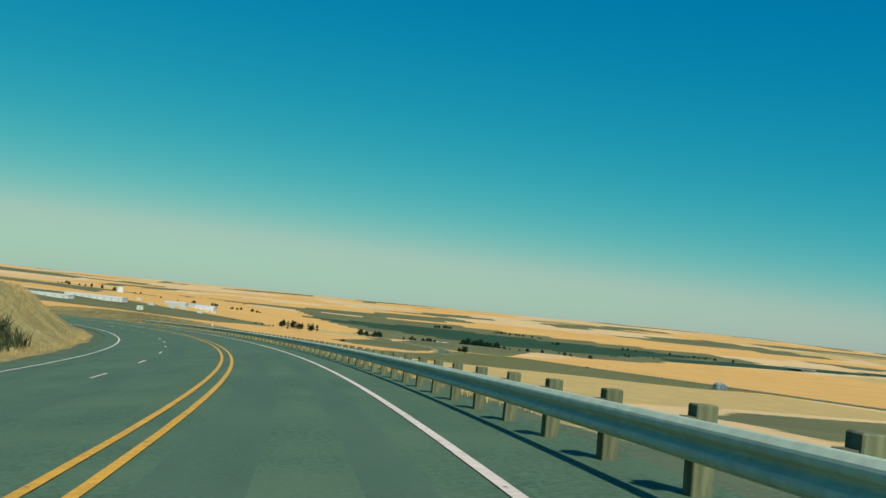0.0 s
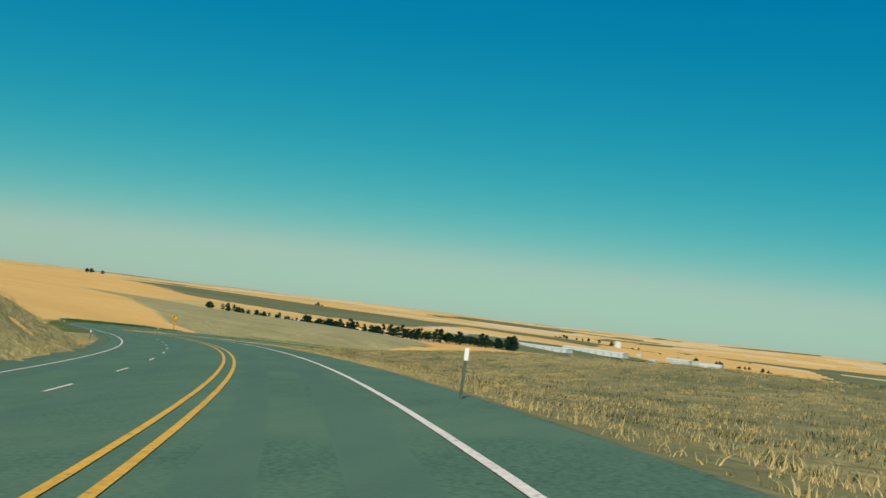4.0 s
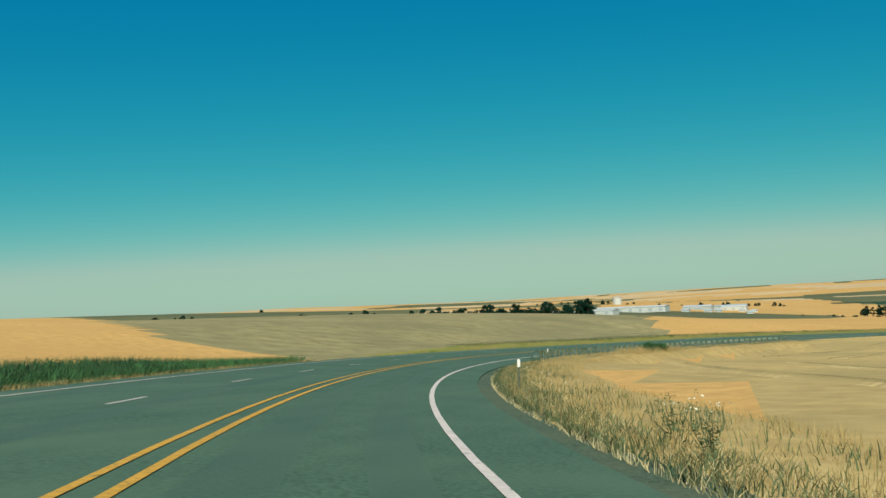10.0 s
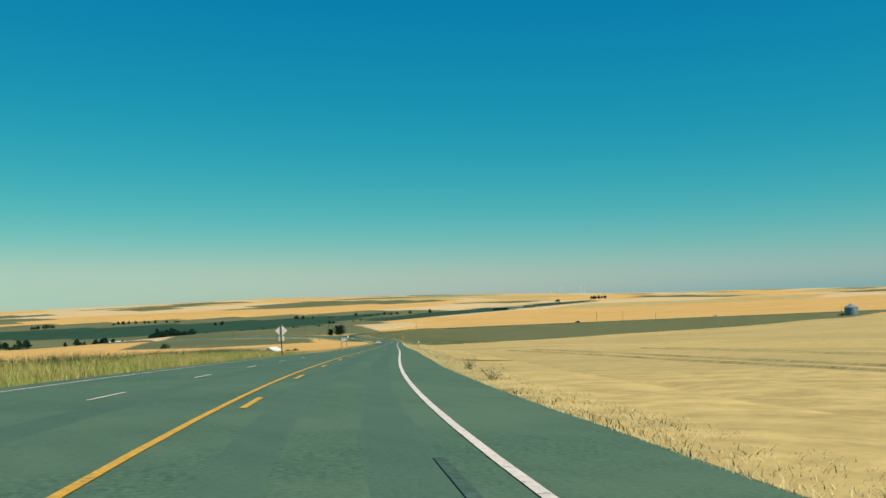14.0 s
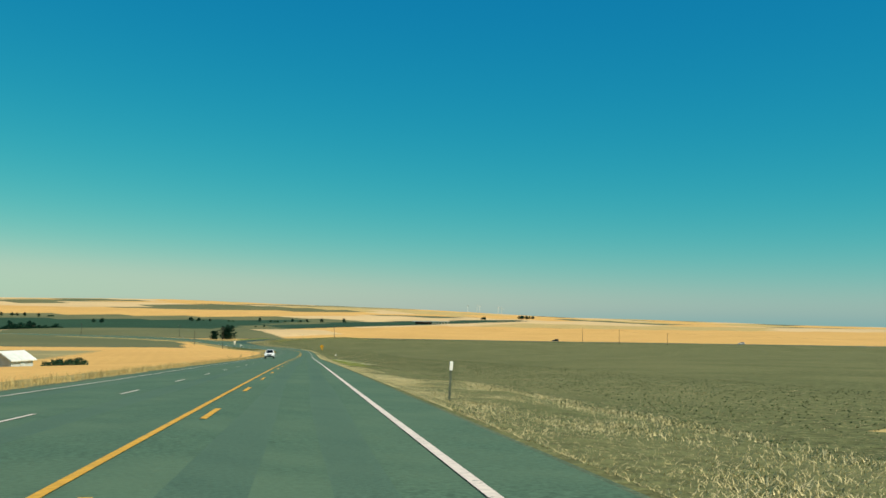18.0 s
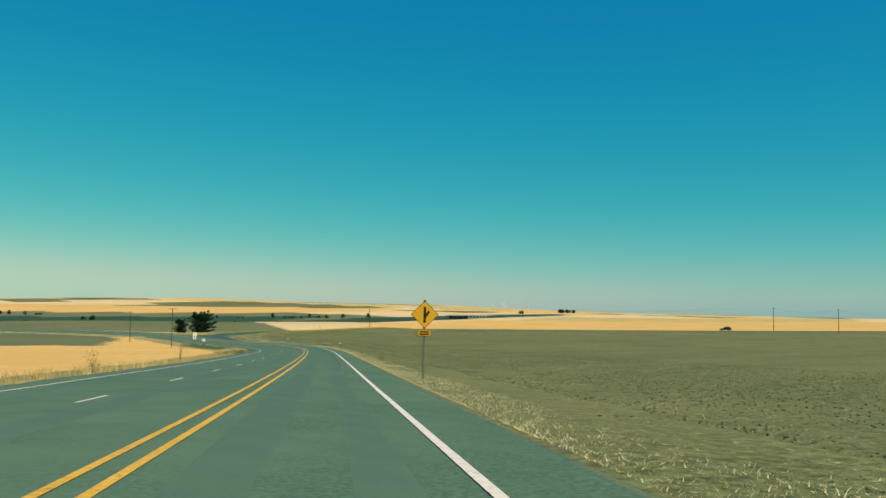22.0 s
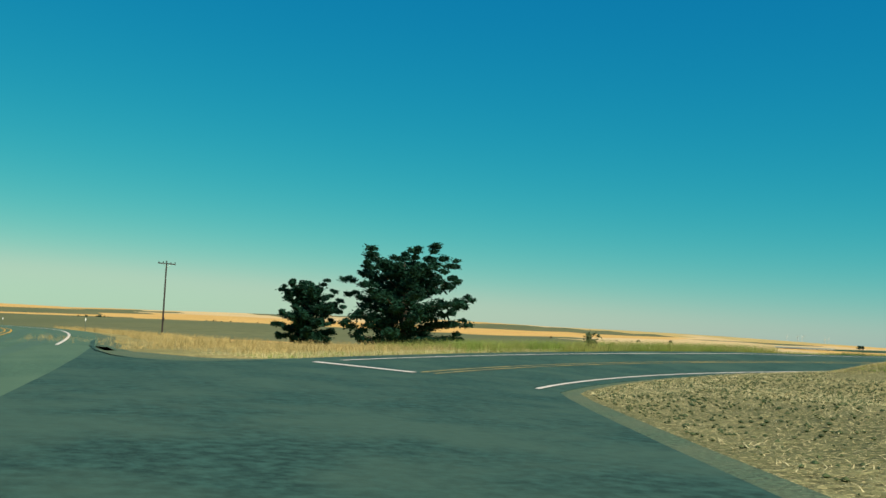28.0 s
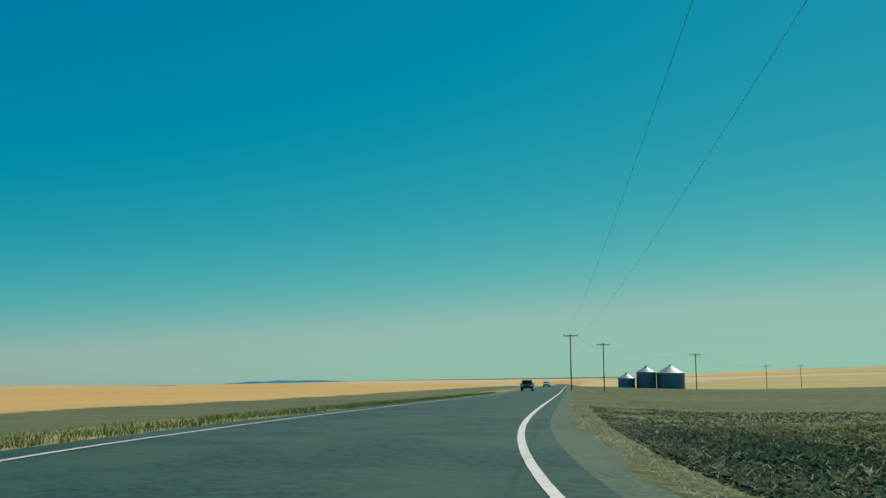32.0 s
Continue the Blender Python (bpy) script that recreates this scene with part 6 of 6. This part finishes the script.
for i, (s, lat, hh) in enumerate(((1578, 5.2, 0.9), (1579, 5.5, 0.8), (1590, 4.9, 0.4), (1570, 5.6, 1.0), (1566, 5.4, 0.5), (1556, 5.2, 0.5), (1408, 5.3, 0.7), (1446, 5.4, 0.4), (1604, 5.0, 0.45), (560, 6.0, 0.8), (601, 5.2, 0.7), (604, 5.6, 0.8), (664, 5.0, 0.8), (666, 5.4, 0.7), (660, 5.6, 0.5), (486, 4.9, 1.0), (487, 5.4, 0.9),
                                  (858, 4.8, 0.5), (868, 4.9, 0.6), (1300, -12.2, 1.6), (1340, -12.0, 1.2), (1375, -12.1, 1.2), (1405, -12.0, 1.6), (1260, -12.3, 1.3), (1230, -12.0, 1.0))):
    weed(A, s, lat, hh, 0.9, 300 + i)
# side road
grass(B, 38, 58, -7.2, -15, 9000, 0.26, GREEN_STRAW, 169, "half-dry grass beside the side road", 0.008, 0.6, 0.3, 0.5)
grass(B, 38, 58, -7.2, -15, 18000, 0.28, PALE_STRAW, 130, "tall dry grass beside the side road", 0.007, 0.4, 0.3, 0.5)
grass(B, 51, 78, -7.6, -14, 40000, 0.7, GREEN_STRAW, 131, "tall green grass beside the side road", 0.006, 0.4, 0.35)
grass(B, 96, 260, -7.2, -12, 16000, 0.25, GREEN_STRAW, 135, "short olive grass beside the side road", 0.012, 0.6, 0.3, 0.5)
weed(B, 62.5, -8.8, 1.15, 1.2, 330, WEED, "tall leafy weed beside the side road", 60)
grass(B, 78, 130, -7.3, -13, 24000, 0.3, GREEN_STRAW, 187, "olive grass beside the side road", 0.01, 0.6, 0.4, 0.4)
grass(B, 83.5, 86, -7.6, -9.0, 700, 0.36, LEAF_BRIGHT, 132, "dark green rushes beside the side road", 0.014, 0.4, 0.4)
grass(A, 1715, 1800, 6, 14, 9000, 0.5, STRAW, 133, "dry grass past the junction", 0.014)
place_grass = grass(B, 40, 60, -8, -26, 12000, 0.5, STRAW, 134, "dry grass round the roadside trees", 0.014)


# ---- clods and straw on plowed soil ----
def clods(label, p, size, seed, mat=CLOD):
    g = np.random.default_rng(seed)
    n = len(p)
    base = np.array([(1, 0, 0), (0.2, 0.9, 0.1), (-0.9, 0.3, 0), (-0.2, -0.95, 0.05), (0.1, 0.1, 0.55), (0.05, 0, -0.5)])
    s = size * g.uniform(0.35, 1.3, (n, 1, 1)) * g.uniform(0.7, 1.3, (n, 6, 3))
    a = g.uniform(0, 2 * np.pi, n)
    rot = np.zeros((n, 3, 3))
    rot[:, 0, 0], rot[:, 0, 1], rot[:, 1, 0], rot[:, 1, 1], rot[:, 2, 2] = np.cos(a), -np.sin(a), np.sin(a), np.cos(a), 1
    v = np.einsum("nij,nkj->nki", rot, base[None] * s) + p[:, None, :]
    tri = np.array([(0, 1, 4), (1, 2, 4), (2, 3, 4), (3, 0, 4), (1, 0, 5), (2, 1, 5), (3, 2, 5), (0, 3, 5)])
    f = (np.arange(n)[:, None, None] * 6 + tri[None]).reshape(-1, 3).tolist()
    return tagged(raw("soil_clods", v.reshape(-1, 3), f, mat), label, "soil clods", kind="stuff")


clods("dark broken clods of plowed soil", strip_points(B, 34, 175, 4.2, 22, 36000, 140, 0.0, 1.0) + np.array([0, 0, 0.05]), 0.06, 141)
heap = strip_points(B, 50, 150, 4.3, 7.4, 30000, 142, 0.0, 0.3)
clods("dark broken clods heaped at the field's edge", heap + np.array([0, 0, 0.09]), 0.085, 143)
blades("straw", "loose straw on plowed soil", "straw", strip_points(B, 34, 175, 3.3, 20, 80000, 144, 0.5, 0.6) + np.array([0, 0, 0.14]), 0.05, 0.006, 4.0, PALE_STRAW, 144)
blades("straw", "dry straw strewn over the plowed field", "straw", strip_points(B, 44, 150, 6.6, 24, 90000, 184, 0.5, 0.3) + np.array([0, 0, 0.14]), 0.05, 0.009, 4.0, STRAW, 185)
blades("straw", "olive stubble stalks over the plowed field", "straw", strip_points(B, 44, 150, 6.0, 24, 80000, 194, 0.4, 0.4) + np.array([0, 0, 0.08]), 0.1, 0.009, 1.6, GREEN_STRAW, 195)
grass(B, 40, 110, 3.1, 4.6, 14000, 0.05, PALE_STRAW, 161, "loose straw on the dusty shoulder", 0.012, 5.0, 0.5)


def corner_points(n, seed):
    """Random points on the plowed corner of the junction."""
    g = np.random.default_rng(seed)
    inner, outer = right_edge, right_outer
    k, u = g.uniform(0, len(inner) - 1.001, n), g.uniform(0.06, 1.0, n)
    i = k.astype(int)
    w = (k - i)[:, None]
    a, b = inner[i] * (1 - w) + inner[i + 1] * w, outer[i] * (1 - w) + outer[i + 1] * w
    p = a * (1 - u[:, None]) + b * u[:, None]
    own = np.clip(np.minimum(k, len(inner) - 1 - k) / 7, 0, 1)
    p[:, 2] += 0.02 + 0.35 * own * ease(u, 0.1, 0.35) * (1 - ease(u, 0.7, 1.0))
    return p


clods("dark broken clods at the junction's corner", corner_points(16000, 150), 0.05, 151)
blades("straw", "loose straw at the junction's corner", "straw", corner_points(80000, 152), 0.04, 0.007, 5.0, PALE_STRAW, 153)
clods("small clods of plowed soil", strip_points(A, 1080, 1640, 5.2, 30, 60000, 145, 0.0, 0.6), 0.042, 146)
grass(A, 1076, 1640, 4.6, 26, 90000, 0.035, PALE_STRAW, 147, "loose straw on plowed soil", 0.007, 4.0, 0.5, 1.0)
clods("stones and gravel along the shoulder", strip_points(A, 400, 1650, 3.9, 5.2, 9000, 148, 0.0), 0.03, 149, GRAVEL)

# ---- tyre marks ----
for s0, s1, lat, w in ((768, 832, 0.72, 0.12), (768, 836, 1.2, 0.14), (1386, 1440, 1.18, 0.1), (1446, 1500, 0.79, 0.12), (1448, 1498, 0.5, 0.09), (926, 962, 0.62, 0.12), (926, 962, -0.6, 0.1)):
    tagged(marking("tyre_mark", A, s0, s1, lat, w, TYRE_MARK, "dark curved tyre mark on asphalt"), category="tyre mark", kind="structure")
